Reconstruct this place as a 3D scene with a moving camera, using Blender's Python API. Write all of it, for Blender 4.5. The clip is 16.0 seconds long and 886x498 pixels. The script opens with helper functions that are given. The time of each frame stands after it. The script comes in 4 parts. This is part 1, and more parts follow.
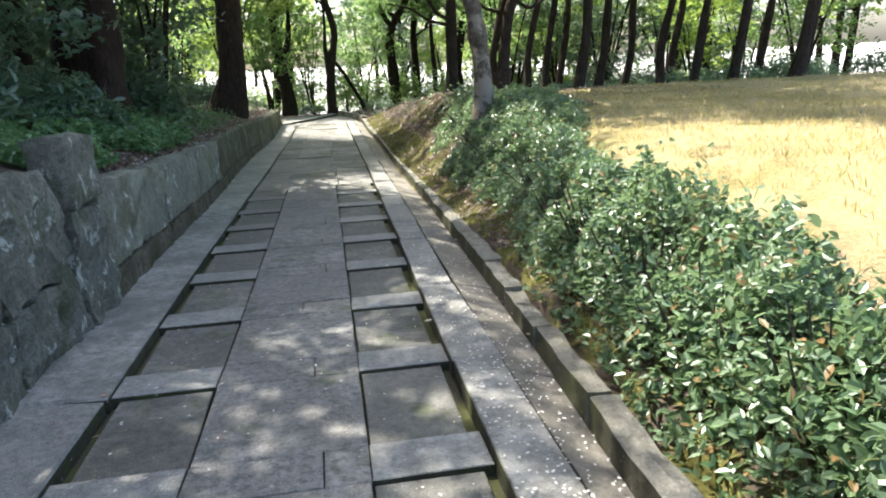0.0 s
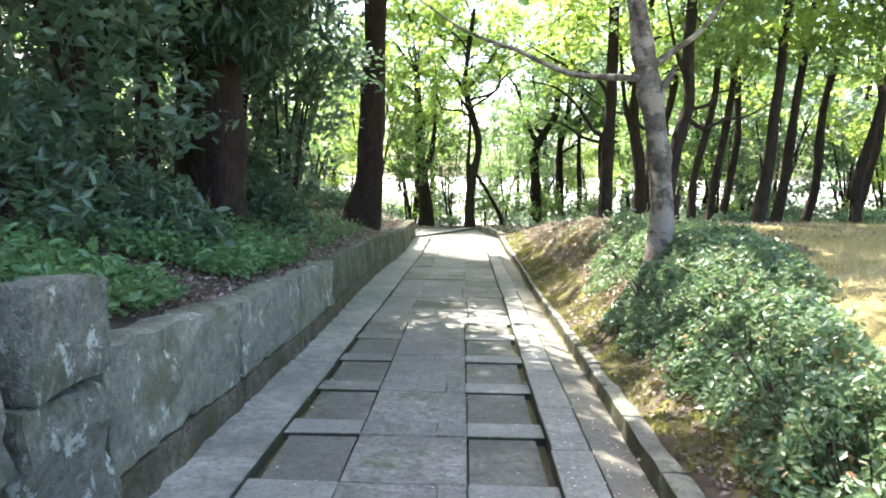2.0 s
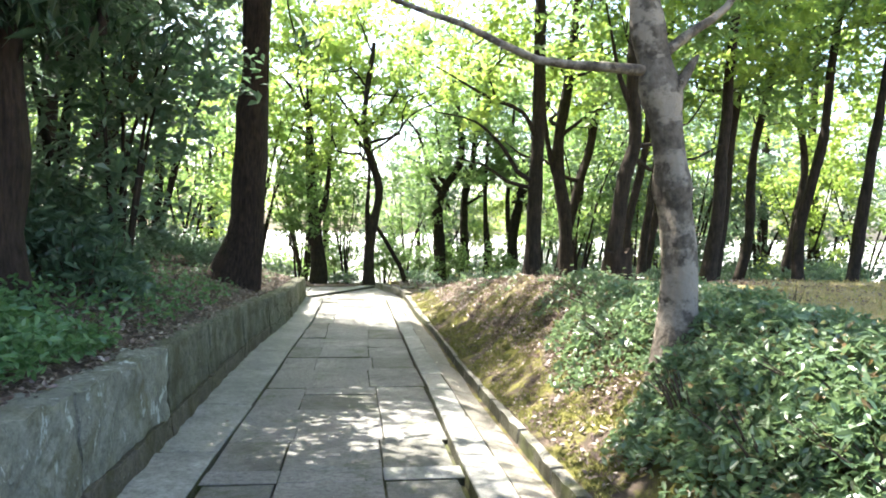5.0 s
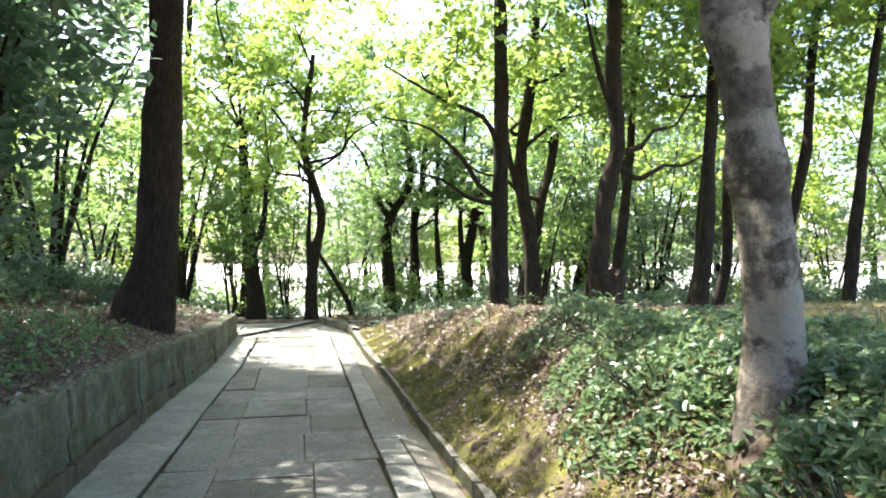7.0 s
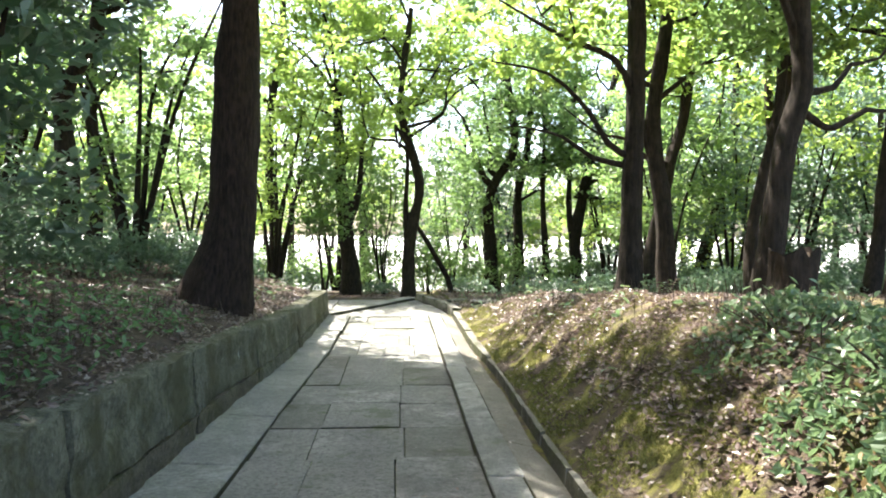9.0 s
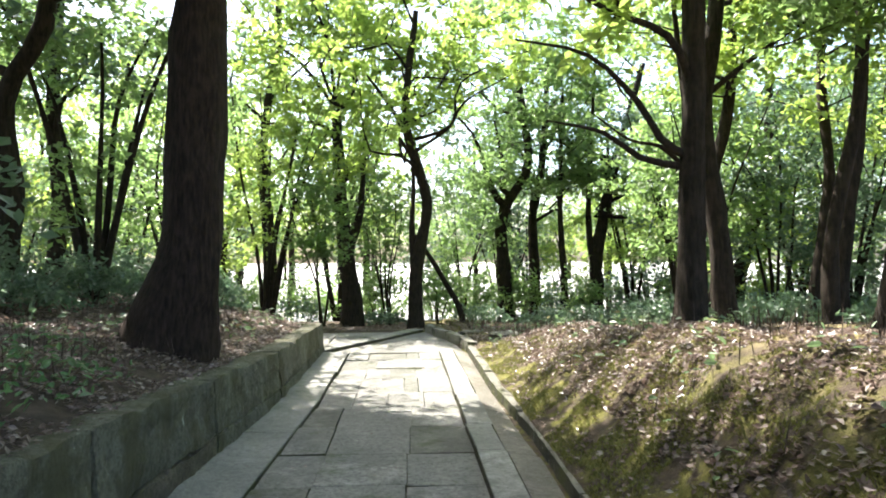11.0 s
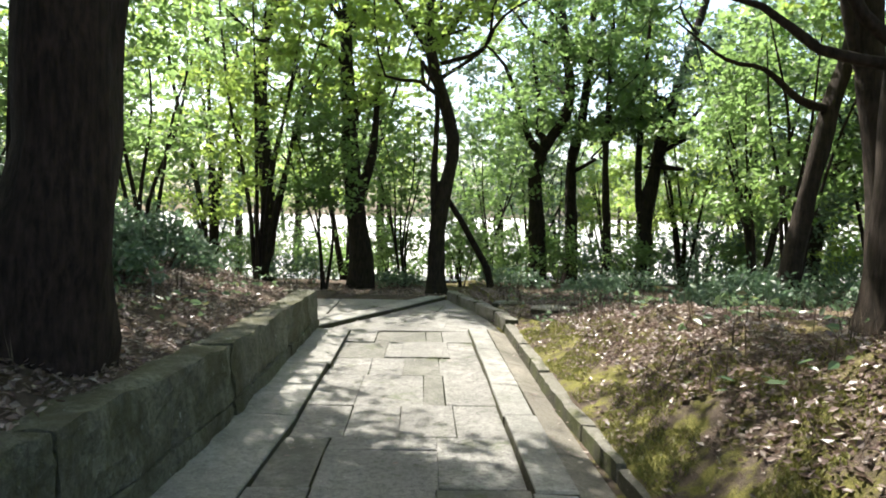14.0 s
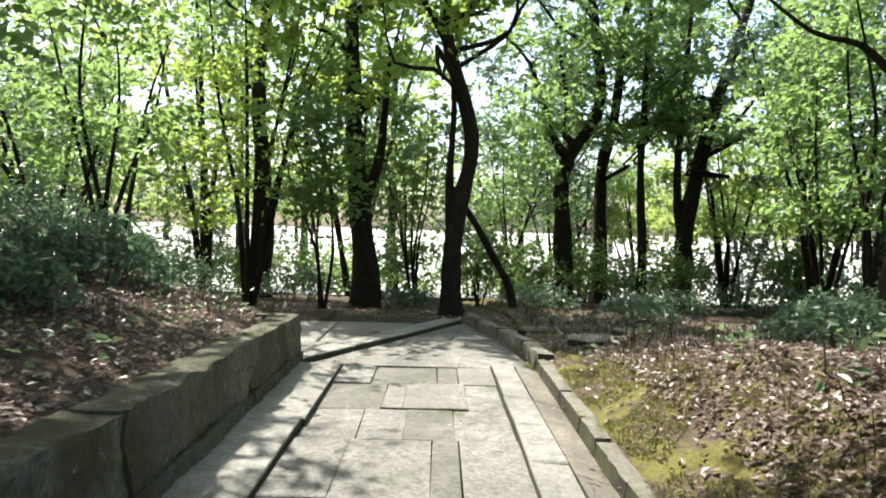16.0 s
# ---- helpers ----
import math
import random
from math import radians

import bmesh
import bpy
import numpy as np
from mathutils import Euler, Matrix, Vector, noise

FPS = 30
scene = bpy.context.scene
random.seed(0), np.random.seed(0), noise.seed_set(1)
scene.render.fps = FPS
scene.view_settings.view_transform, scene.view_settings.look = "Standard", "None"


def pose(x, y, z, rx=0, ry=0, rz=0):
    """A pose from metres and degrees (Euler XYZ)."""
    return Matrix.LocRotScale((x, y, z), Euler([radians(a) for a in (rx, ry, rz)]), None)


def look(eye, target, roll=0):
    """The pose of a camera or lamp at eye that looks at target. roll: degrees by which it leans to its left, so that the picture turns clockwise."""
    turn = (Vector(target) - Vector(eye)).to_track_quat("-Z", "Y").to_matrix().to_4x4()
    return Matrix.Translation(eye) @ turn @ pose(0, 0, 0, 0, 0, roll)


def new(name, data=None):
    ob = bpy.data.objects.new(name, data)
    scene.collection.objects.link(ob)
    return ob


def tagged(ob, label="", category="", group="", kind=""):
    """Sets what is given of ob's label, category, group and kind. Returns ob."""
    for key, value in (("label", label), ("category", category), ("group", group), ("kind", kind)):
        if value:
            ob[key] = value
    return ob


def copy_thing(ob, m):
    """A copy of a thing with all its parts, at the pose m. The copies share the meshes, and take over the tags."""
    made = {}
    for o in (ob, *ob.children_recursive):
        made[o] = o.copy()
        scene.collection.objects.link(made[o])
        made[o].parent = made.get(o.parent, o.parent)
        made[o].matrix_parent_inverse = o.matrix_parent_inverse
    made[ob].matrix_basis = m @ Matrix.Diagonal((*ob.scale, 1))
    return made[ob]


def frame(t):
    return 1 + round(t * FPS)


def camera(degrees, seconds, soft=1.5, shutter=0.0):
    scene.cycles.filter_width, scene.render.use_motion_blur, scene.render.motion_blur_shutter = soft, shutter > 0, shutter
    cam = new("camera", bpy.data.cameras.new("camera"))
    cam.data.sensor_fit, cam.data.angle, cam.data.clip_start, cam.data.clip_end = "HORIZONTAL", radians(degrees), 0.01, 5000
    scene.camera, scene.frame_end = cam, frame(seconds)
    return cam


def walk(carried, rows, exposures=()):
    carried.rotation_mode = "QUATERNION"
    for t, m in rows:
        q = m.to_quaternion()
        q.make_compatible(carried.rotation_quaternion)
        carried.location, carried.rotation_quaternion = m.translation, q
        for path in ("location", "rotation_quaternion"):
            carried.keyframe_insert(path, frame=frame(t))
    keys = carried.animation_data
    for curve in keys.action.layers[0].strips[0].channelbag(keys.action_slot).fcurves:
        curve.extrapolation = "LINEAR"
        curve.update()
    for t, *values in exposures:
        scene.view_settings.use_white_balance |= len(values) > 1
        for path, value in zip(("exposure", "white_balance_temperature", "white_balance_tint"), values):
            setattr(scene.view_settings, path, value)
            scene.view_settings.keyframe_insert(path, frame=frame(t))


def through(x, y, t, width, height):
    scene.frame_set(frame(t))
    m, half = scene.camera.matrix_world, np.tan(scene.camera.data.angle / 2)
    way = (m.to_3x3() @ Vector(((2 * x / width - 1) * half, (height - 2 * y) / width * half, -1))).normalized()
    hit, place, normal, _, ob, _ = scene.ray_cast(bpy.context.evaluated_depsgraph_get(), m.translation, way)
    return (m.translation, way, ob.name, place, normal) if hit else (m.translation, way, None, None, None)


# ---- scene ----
cam = camera(65.9, 16.0, soft=1.9)
PATH = [
    (0, (-0.051, -0.408, 1.395), (0.252, 1.493, 0.854), -2.5),
    (0.5, (0.003, 0.027, 1.427), (0.19, 1.976, 1.017), -1.3),
    (1, (0.005, 0.488, 1.445), (0.099, 2.456, 1.104), -0.2),
    (1.5, (-0.003, 0.948, 1.464), (-0.029, 2.928, 1.181), 0.4),
    (2, (-0.046, 1.451, 1.463), (-0.102, 3.438, 1.239), 0.7),
    (2.5, (-0.075, 1.909, 1.459), (-0.182, 3.897, 1.276), 1.7),
    (3, (-0.102, 2.387, 1.44), (-0.047, 4.383, 1.334), 0.0),
    (3.5, (-0.133, 2.821, 1.411), (-0.02, 4.816, 1.313), -0.0),
    (3.7, (-0.16, 2.993, 1.398), (0.043, 4.982, 1.416), -0.3),
    (5.8, (-0.202, 4.815, 1.276), (0.099, 6.79, 1.184), 2.6),
    (6, (-0.198, 4.999, 1.266), (0.185, 6.962, 1.257), 2.5),
    (6.5, (-0.076, 5.431, 1.28), (0.319, 7.39, 1.223), 1.4),
    (7, (-0.056, 5.838, 1.242), (0.348, 7.797, 1.271), -0.1),
    (7.5, (0.007, 6.257, 1.255), (0.392, 8.22, 1.217), 0.9),
    (8, (-0.025, 6.666, 1.249), (0.093, 8.662, 1.256), -0.4),
    (8.5, (0.023, 7.105, 1.254), (0.184, 9.098, 1.207), 0.2),
    (9, (-0.002, 7.511, 1.239), (0.121, 9.506, 1.188), 0.3),
    (9.5, (-0.002, 7.933, 1.287), (0.153, 9.927, 1.27), -0.5),
    (9.7, (0.002, 8.106, 1.299), (0.131, 10.101, 1.308), -0.7),
    (11.8, (0.017, 9.988, 1.103), (0.095, 11.987, 1.131), -0.1),
    (12, (0.016, 10.168, 1.106), (0.046, 12.168, 1.097), 0.2),
    (12.5, (-0.018, 10.573, 1.116), (0.057, 12.572, 1.111), -0.3),
    (13, (-0.008, 11.046, 1.143), (0.102, 13.041, 1.047), 0.5),
    (13.5, (-0.089, 11.538, 1.11), (-0.033, 13.535, 1.01), 0.7),
    (14, (-0.064, 11.995, 1.111), (-0.006, 13.992, 1.005), 1.1),
    (14.5, (-0.111, 12.492, 1.072), (0.005, 14.489, 1.042), 0.7),
    (15, (-0.085, 12.96, 1.037), (-0.109, 14.959, 0.978), 0.1),
    (15.5, (-0.066, 13.405, 0.996), (0.004, 15.398, 0.852), 0.6),
    (16, (-0.031, 13.764, 1.024), (-0.018, 15.763, 0.958), 1.6),
]
walk(cam, [(t, look(eye, target, roll)) for t, eye, target, roll in PATH],
     [(0.0, 1.9), (0.5, 2.25), (1.5, 2.6), (2.5, 2.85), (3.5, 2.8), (7.0, 2.45), (9.5, 2.35), (12.0, 1.9), (13.0, 1.7), (16.0, 1.48)])

# ---- daylight: clear sky, sun ahead and to the left ----
SUN_WAY = Vector((-0.42, 0.46, 1.05)).normalized()      # from the ground to the sun
world = bpy.data.worlds.new("sky")
scene.world = world
world.use_nodes = True
wn = world.node_tree.nodes
sky = wn.new("ShaderNodeTexSky")
sky.sky_type = "NISHITA"
sky.sun_disc = False
sky.sun_elevation = math.asin(SUN_WAY.z)
sky.sun_rotation = math.atan2(SUN_WAY.x, SUN_WAY.y)
sky.dust_density = 3.0
wn["Background"].inputs["Strength"].default_value = 0.15
world.node_tree.links.new(sky.outputs[0], wn["Background"].inputs["Color"])
sun = new("sun", bpy.data.lights.new("sun", "SUN"))
sun.data.energy, sun.data.angle, sun.data.color = 5.0, radians(0.53), (1.0, 0.95, 0.86)
sun.matrix_world = look(SUN_WAY * 60, (0, 0, 0))

rng = np.random.default_rng(7)


# ---- materials ----
def nodes_of(name):
    m = bpy.data.materials.new(name)
    m.use_nodes = True
    m.node_tree.nodes.clear()
    return m, m.node_tree.nodes, m.node_tree.links


def noise_tex(n, l, where, scale, detail=5.0, rough=0.6):
    k = n.new("ShaderNodeTexNoise")
    k.inputs["Scale"].default_value, k.inputs["Detail"].default_value = scale, detail
    k.inputs["Roughness"].default_value = rough
    l.new(where, k.inputs["Vector"])
    return k.outputs["Fac"]


def ramp(n, l, fac, lo, hi):
    k = n.new("ShaderNodeMapRange")
    k.inputs["From Min"].default_value, k.inputs["From Max"].default_value = lo, hi
    l.new(fac, k.inputs["Value"])
    return k.outputs["Result"]


def blend(n, l, fac, a, b):
    k = n.new("ShaderNodeMix")
    k.data_type = "RGBA"
    for socket, v in ((k.inputs[0], fac), (k.inputs[6], a), (k.inputs[7], b)):
        if isinstance(v, (tuple, float)):
            socket.default_value = (*v, 1.0) if isinstance(v, tuple) else v
        else:
            l.new(v, socket)
    return k.outputs[2]


def times(n, l, a, b):
    k = n.new("ShaderNodeMath")
    k.operation = "MULTIPLY"
    for socket, v in zip(k.inputs, (a, b)):
        if isinstance(v, float):
            socket.default_value = v
        else:
            l.new(v, socket)
    return k.outputs[0]


def surface(n, l, color, rough, height, strength, distance=0.01, spec=0.3):
    b = n.new("ShaderNodeBsdfPrincipled")
    o = n.new("ShaderNodeOutputMaterial")
    bump = n.new("ShaderNodeBump")
    bump.inputs["Strength"].default_value, bump.inputs["Distance"].default_value = strength, distance
    l.new(height, bump.inputs["Height"])
    l.new(bump.outputs[0], b.inputs["Normal"])
    l.new(color, b.inputs["Base Color"])
    b.inputs["Roughness"].default_value = rough
    b.inputs["Specular IOR Level"].default_value = spec
    l.new(b.outputs[0], o.inputs["Surface"])


def stone_material(name, light, dark, moss, lichen, moss_cut=0.62, lichen_cut=0.66, stretch=(1, 1, 1), moss_color=(0.06, 0.075, 0.025), relief=0.02, grime=0.55):
    """Weathered stone: mottled grain, moss and lichen."""
    m, n, l = nodes_of(name)
    pos = n.new("ShaderNodeNewGeometry").outputs["Position"]
    mp = n.new("ShaderNodeMapping")
    mp.inputs["Scale"].default_value = stretch
    l.new(pos, mp.inputs["Vector"])
    v = mp.outputs[0]
    rand = n.new("ShaderNodeObjectInfo").outputs["Random"]
    big = noise_tex(n, l, v, 1.7, 4)
    mid = noise_tex(n, l, v, 9.0, 6)
    fine = noise_tex(n, l, pos, 90.0, 4, 0.7)
    c = blend(n, l, ramp(n, l, mid, 0.3, 0.7), dark, light)
    c = blend(n, l, times(n, l, ramp(n, l, big, 0.38, 0.62), 0.75), c, tuple(0.6 * k for k in dark))
    c = blend(n, l, times(n, l, rand, 0.75), c, tuple(0.4 * a + 0.3 * b for a, b in zip(light, dark)))
    c = blend(n, l, times(n, l, ramp(n, l, fine, 0.5, 0.8), 0.5), c, tuple(1.25 * k for k in light))
    grit = noise_tex(n, l, pos, 28.0, 6, 0.75)
    c = blend(n, l, times(n, l, ramp(n, l, grit, 0.46, 0.62), grime), c, tuple(0.55 * k for k in dark))
    speck = noise_tex(n, l, pos, 46.0, 3, 0.5)
    c = blend(n, l, times(n, l, ramp(n, l, speck, 0.69, 0.73), 0.55), c, (0.5, 0.5, 0.48))
    ms = noise_tex(n, l, v, 2.6, 8, 0.7)
    c = blend(n, l, times(n, l, ramp(n, l, ms, moss_cut, moss_cut + 0.1), moss), c, moss_color)
    ls = noise_tex(n, l, v, 7.5, 9, 0.72)
    c = blend(n, l, times(n, l, ramp(n, l, ls, lichen_cut, lichen_cut + 0.04), lichen), c, (0.52, 0.55, 0.50))
    k = n.new("ShaderNodeMath")
    k.operation = "ADD"
    l.new(times(n, l, mid, 1.6), k.inputs[0])
    l.new(times(n, l, fine, 0.7), k.inputs[1])
    surface(n, l, c, 0.82, k.outputs[0], 0.85, relief)
    return m


SLAB = stone_material("slab_stone", (0.36, 0.35, 0.325), (0.15, 0.145, 0.132), 0.55, 0.35, 0.56, 0.68, grime=0.75)
PANEL = stone_material("panel_stone", (0.25, 0.243, 0.215), (0.118, 0.115, 0.098), 0.7, 0.15, 0.56, 0.74)
STRIP = stone_material("strip_stone", (0.43, 0.425, 0.395), (0.21, 0.208, 0.19), 0.4, 0.3, 0.62, 0.7)
KERB = stone_material("kerb_stone", (0.42, 0.41, 0.38), (0.18, 0.178, 0.16), 0.4, 0.4, 0.6, 0.68)
DRAIN = stone_material("drain_stone", (0.31, 0.285, 0.24), (0.155, 0.142, 0.115), 0.4, 0.15, 0.62, 0.74)
WALL = stone_material("wall_stone", (0.42, 0.42, 0.35), (0.20, 0.198, 0.15), 0.65, 1.0, 0.51, 0.585, (1, 1, 0.7), (0.13, 0.12, 0.06), 0.05, 0.6)
DARKWALL = stone_material("mossy_wall_stone", (0.29, 0.285, 0.215), (0.13, 0.128, 0.09), 0.8, 0.85, 0.46, 0.645, (1, 1, 0.5), (0.075, 0.072, 0.034), 0.05, 0.9)
OLDWALL = stone_material("old_wall_stone", (0.40, 0.40, 0.345), (0.14, 0.14, 0.11), 0.7, 1.0, 0.52, 0.57, (1, 1, 0.8), (0.085, 0.10, 0.04), 0.07, 0.7)
LOWWALL = stone_material("stained_wall_stone", (0.27, 0.235, 0.175), (0.105, 0.09, 0.062), 0.8, 0.4, 0.5, 0.66, (1, 1, 0.6), (0.075, 0.07, 0.03), 0.05, 0.8)
EDGE = stone_material("edge_stone", (0.34, 0.325, 0.275), (0.13, 0.122, 0.098), 0.8, 0.6, 0.53, 0.66, (1, 1, 1), (0.06, 0.065, 0.02))
BED = stone_material("joint_earth", (0.085, 0.078, 0.05), (0.04, 0.038, 0.024), 0.9, 0.0, 0.42, 0.9, (1, 1, 1), (0.06, 0.066, 0.018))
# upright stone faces: damp moss, with their shade darkened into the colour
DAMP_SHADE = stone_material("damp_mossy_shaded_face", (0.085, 0.08, 0.05), (0.035, 0.034, 0.02), 0.8, 0.25, 0.5, 0.7, (1, 1, 1), (0.05, 0.058, 0.014))
PALE = stone_material("pale_ground", (0.78, 0.76, 0.72), (0.62, 0.61, 0.57), 0.1, 0.2, 0.7, 0.7)


def bark_material(name, light, dark, scale, lichen, along=0.18):
    m, n, l = nodes_of(name)
    pos = n.new("ShaderNodeNewGeometry").outputs["Position"]
    mp = n.new("ShaderNodeMapping")
    mp.inputs["Scale"].default_value = (1, 1, along)
    l.new(pos, mp.inputs["Vector"])
    ridge = noise_tex(n, l, mp.outputs[0], scale, 6, 0.65)
    blot = noise_tex(n, l, pos, 5.0, 5)
    ring = n.new("ShaderNodeMapping")
    ring.inputs["Scale"].default_value = (1, 1, 1.4)
    l.new(pos, ring.inputs["Vector"])
    patch = noise_tex(n, l, ring.outputs[0], 4.0, 5, 0.7)
    c = blend(n, l, ramp(n, l, ridge, 0.35, 0.68), dark, light)
    c = blend(n, l, times(n, l, ramp(n, l, blot, 0.45, 0.7), 0.4), c, tuple(0.45 * k for k in dark))
    c = blend(n, l, times(n, l, ramp(n, l, patch, 0.5, 0.58), lichen), c, tuple(min(0.6, 1.6 * k) for k in light))
    surface(n, l, c, 0.9, ridge, 0.9, 0.02, 0.15)
    return m


BARK = bark_material("dark_bark", (0.042, 0.032, 0.025), (0.015, 0.012, 0.009), 26.0, 0.15)
REDBARK = bark_material("cedar_bark", (0.044, 0.030, 0.024), (0.014, 0.010, 0.008), 34.0, 0.08)
GREYBARK = bark_material("grey_bark", (0.17, 0.148, 0.122), (0.05, 0.041, 0.033), 15.0, 0.75, 0.7)


def leaf_material(name, a, b, through, gloss, odd=None, odd_part=0.0):
    """Leaves: each one its own tint; light shines through."""
    m, n, l = nodes_of(name)
    rand = n.new("ShaderNodeNewGeometry").outputs["Random Per Island"]
    c = blend(n, l, rand, a, b)
    if odd:
        k = n.new("ShaderNodeMath")
        k.operation = "FRACT"
        l.new(times(n, l, rand, 37.0), k.inputs[0])
        c = blend(n, l, ramp(n, l, k.outputs[0], 1.0 - odd_part - 0.02, 1.0 - odd_part), c, odd)
    p = n.new("ShaderNodeBsdfPrincipled")
    p.inputs["Roughness"].default_value, p.inputs["Specular IOR Level"].default_value = 0.38, gloss
    l.new(c, p.inputs["Base Color"])
    tr = n.new("ShaderNodeBsdfTranslucent")
    l.new(blend(n, l, 0.55, c, tuple(k * q for k, q in zip(b, (2.6, 2.55, 2.3)))), tr.inputs["Color"])
    mix = n.new("ShaderNodeMixShader")
    mix.inputs[0].default_value = through
    l.new(p.outputs[0], mix.inputs[1])
    l.new(tr.outputs[0], mix.inputs[2])
    o = n.new("ShaderNodeOutputMaterial")
    l.new(mix.outputs[0], o.inputs["Surface"])
    return m


LEAF = leaf_material("leaf_green", (0.05, 0.10, 0.04), (0.14, 0.215, 0.075), 0.62, 0.6)
LEAF_YELLOW = leaf_material("leaf_yellow_green", (0.075, 0.135, 0.034), (0.20, 0.27, 0.065), 0.68, 0.5)
LEAF_DARK = leaf_material("leaf_dark_glossy", (0.034, 0.07, 0.042), (0.088, 0.145, 0.085), 0.38, 0.85)
NEEDLE = leaf_material("conifer_spray", (0.016, 0.036, 0.018), (0.036, 0.066, 0.03), 0.25, 0.4)
BUSH = leaf_material("bush_leaf", (0.045, 0.096, 0.045), (0.125, 0.185, 0.09), 0.34, 0.7, (0.20, 0.12, 0.05), 0.04)
COVER = leaf_material("cover_leaf", (0.05, 0.125, 0.05), (0.11, 0.20, 0.075), 0.3, 0.55)
LITTER = leaf_material("dead_leaf", (0.078, 0.05, 0.042), (0.19, 0.138, 0.118), 0.15, 0.5, (0.34, 0.29, 0.25), 0.10)
CHIP = leaf_material("pale_flake", (0.34, 0.32, 0.28), (0.62, 0.60, 0.56), 0.15, 0.3)
GRASS = leaf_material("dry_grass", (0.24, 0.19, 0.09), (0.38, 0.31, 0.15), 0.3, 0.2, (0.13, 0.19, 0.05), 0.2)
MOSS = leaf_material("moss_tuft", (0.065, 0.072, 0.02), (0.17, 0.17, 0.055), 0.25, 0.15)
TWIG = bark_material("twig_bark", (0.13, 0.10, 0.075), (0.05, 0.04, 0.03), 60.0, 0.1)


def ground_material():
    """Forest soil, dry lawn where the ground lies open to the right, moss by the path."""
    m, n, l = nodes_of("ground_soil")
    pos = n.new("ShaderNodeNewGeometry").outputs["Position"]
    sep = n.new("ShaderNodeSeparateXYZ")
    l.new(pos, sep.inputs[0])
    wob = noise_tex(n, l, pos, 0.9, 5)
    mid = noise_tex(n, l, pos, 7.0, 7, 0.7)
    fine = noise_tex(n, l, pos, 55.0, 5, 0.7)
    c = blend(n, l, ramp(n, l, mid, 0.35, 0.7), (0.055, 0.044, 0.036), (0.135, 0.103, 0.08))
    lawn = blend(n, l, ramp(n, l, fine, 0.35, 0.7), (0.24, 0.19, 0.095), (0.40, 0.33, 0.18))
    lawn = blend(n, l, times(n, l, ramp(n, l, wob, 0.5, 0.62), 0.5), lawn, (0.15, 0.135, 0.045))
    k = n.new("ShaderNodeMath")
    k.operation = "MULTIPLY_ADD"
    l.new(wob, k.inputs[0])
    k.inputs[1].default_value = 2.4
    l.new(sep.outputs["X"], k.inputs[2])
    near = n.new("ShaderNodeMath")
    near.operation = "ADD"
    l.new(k.outputs[0], near.inputs[0])
    l.new(times(n, l, ramp(n, l, sep.outputs["Y"], 9.0, 5.5), 0.7), near.inputs[1])
    inx = ramp(n, l, near.outputs[0], 3.4, 4.0)
    iny = ramp(n, l, sep.outputs["Y"], 20.0, 15.0)
    c = blend(n, l, times(n, l, inx, iny), c, lawn)
    moss = blend(n, l, ramp(n, l, fine, 0.3, 0.7), (0.08, 0.08, 0.022), (0.20, 0.185, 0.06))
    nearp = times(n, l, ramp(n, l, sep.outputs["X"], 2.7, 1.5), ramp(n, l, sep.outputs["X"], 0.0, 0.3))
    c = blend(n, l, times(n, l, nearp, ramp(n, l, noise_tex(n, l, pos, 3.1, 8, 0.75), 0.47, 0.56)), c, moss)
    kk = n.new("ShaderNodeMath")
    kk.operation = "ADD"
    l.new(times(n, l, mid, 2.5), kk.inputs[0])
    l.new(fine, kk.inputs[1])
    surface(n, l, c, 0.95, kk.outputs[0], 0.9, 0.02, 0.1)
    return m


SOIL = ground_material()


# ---- the lie of the land ----
def lerp_table(y, table):
    return float(np.interp(y, [a for a, _ in table], [b for _, b in table]))


def smooth(a, b, v):
    k = min(max((v - a) / (b - a), 0.0), 1.0)
    return k * k * (3 - 2 * k)


def path_z(y):
    """Height of the paved way, which falls gently and then levels out."""
    return 0.06 - 0.0375 * min(max(y, -6.0), 12.0)


def wall_top(y):
    return lerp_table(y, [(-8, 1.12), (2.0, 0.97), (3.6, 0.92), (4.2, 0.71), (5.0, 0.64), (7.0, 0.54), (9.0, 0.43), (11.2, 0.37), (13.4, 0.30), (16.0, 0.19), (20.6, 0.12)])


def wall_x(y):
    """Face of the retaining wall."""
    return lerp_table(y, [(0, -1.5), (8, -1.5), (11.5, -1.58), (13.5, -1.55), (16.5, -1.36), (21, -1.36)])


def left_in(y):
    """Inner edge of the left kerb."""
    return lerp_table(y, [(9, -1.13), (13.5, -1.07), (16.5, -0.95), (21, -0.96)])


def right_in(y):
    return lerp_table(y, [(1.4, 0.43), (4, 0.45), (7, 0.50), (11, 0.56), (16, 0.54), (21, 0.52)])


def right_out(y):
    return lerp_table(y, [(1.2, 0.80), (2.2, 0.855), (4.2, 0.92), (6.5, 0.975), (11, 1.03), (15, 1.05), (17, 0.96), (21, 0.97)])


def far_z(y):
    return lerp_table(y, [(24, -0.39), (31, -0.85), (34, -1.25), (44, -1.6), (60, -1.8), (400, -1.8)])


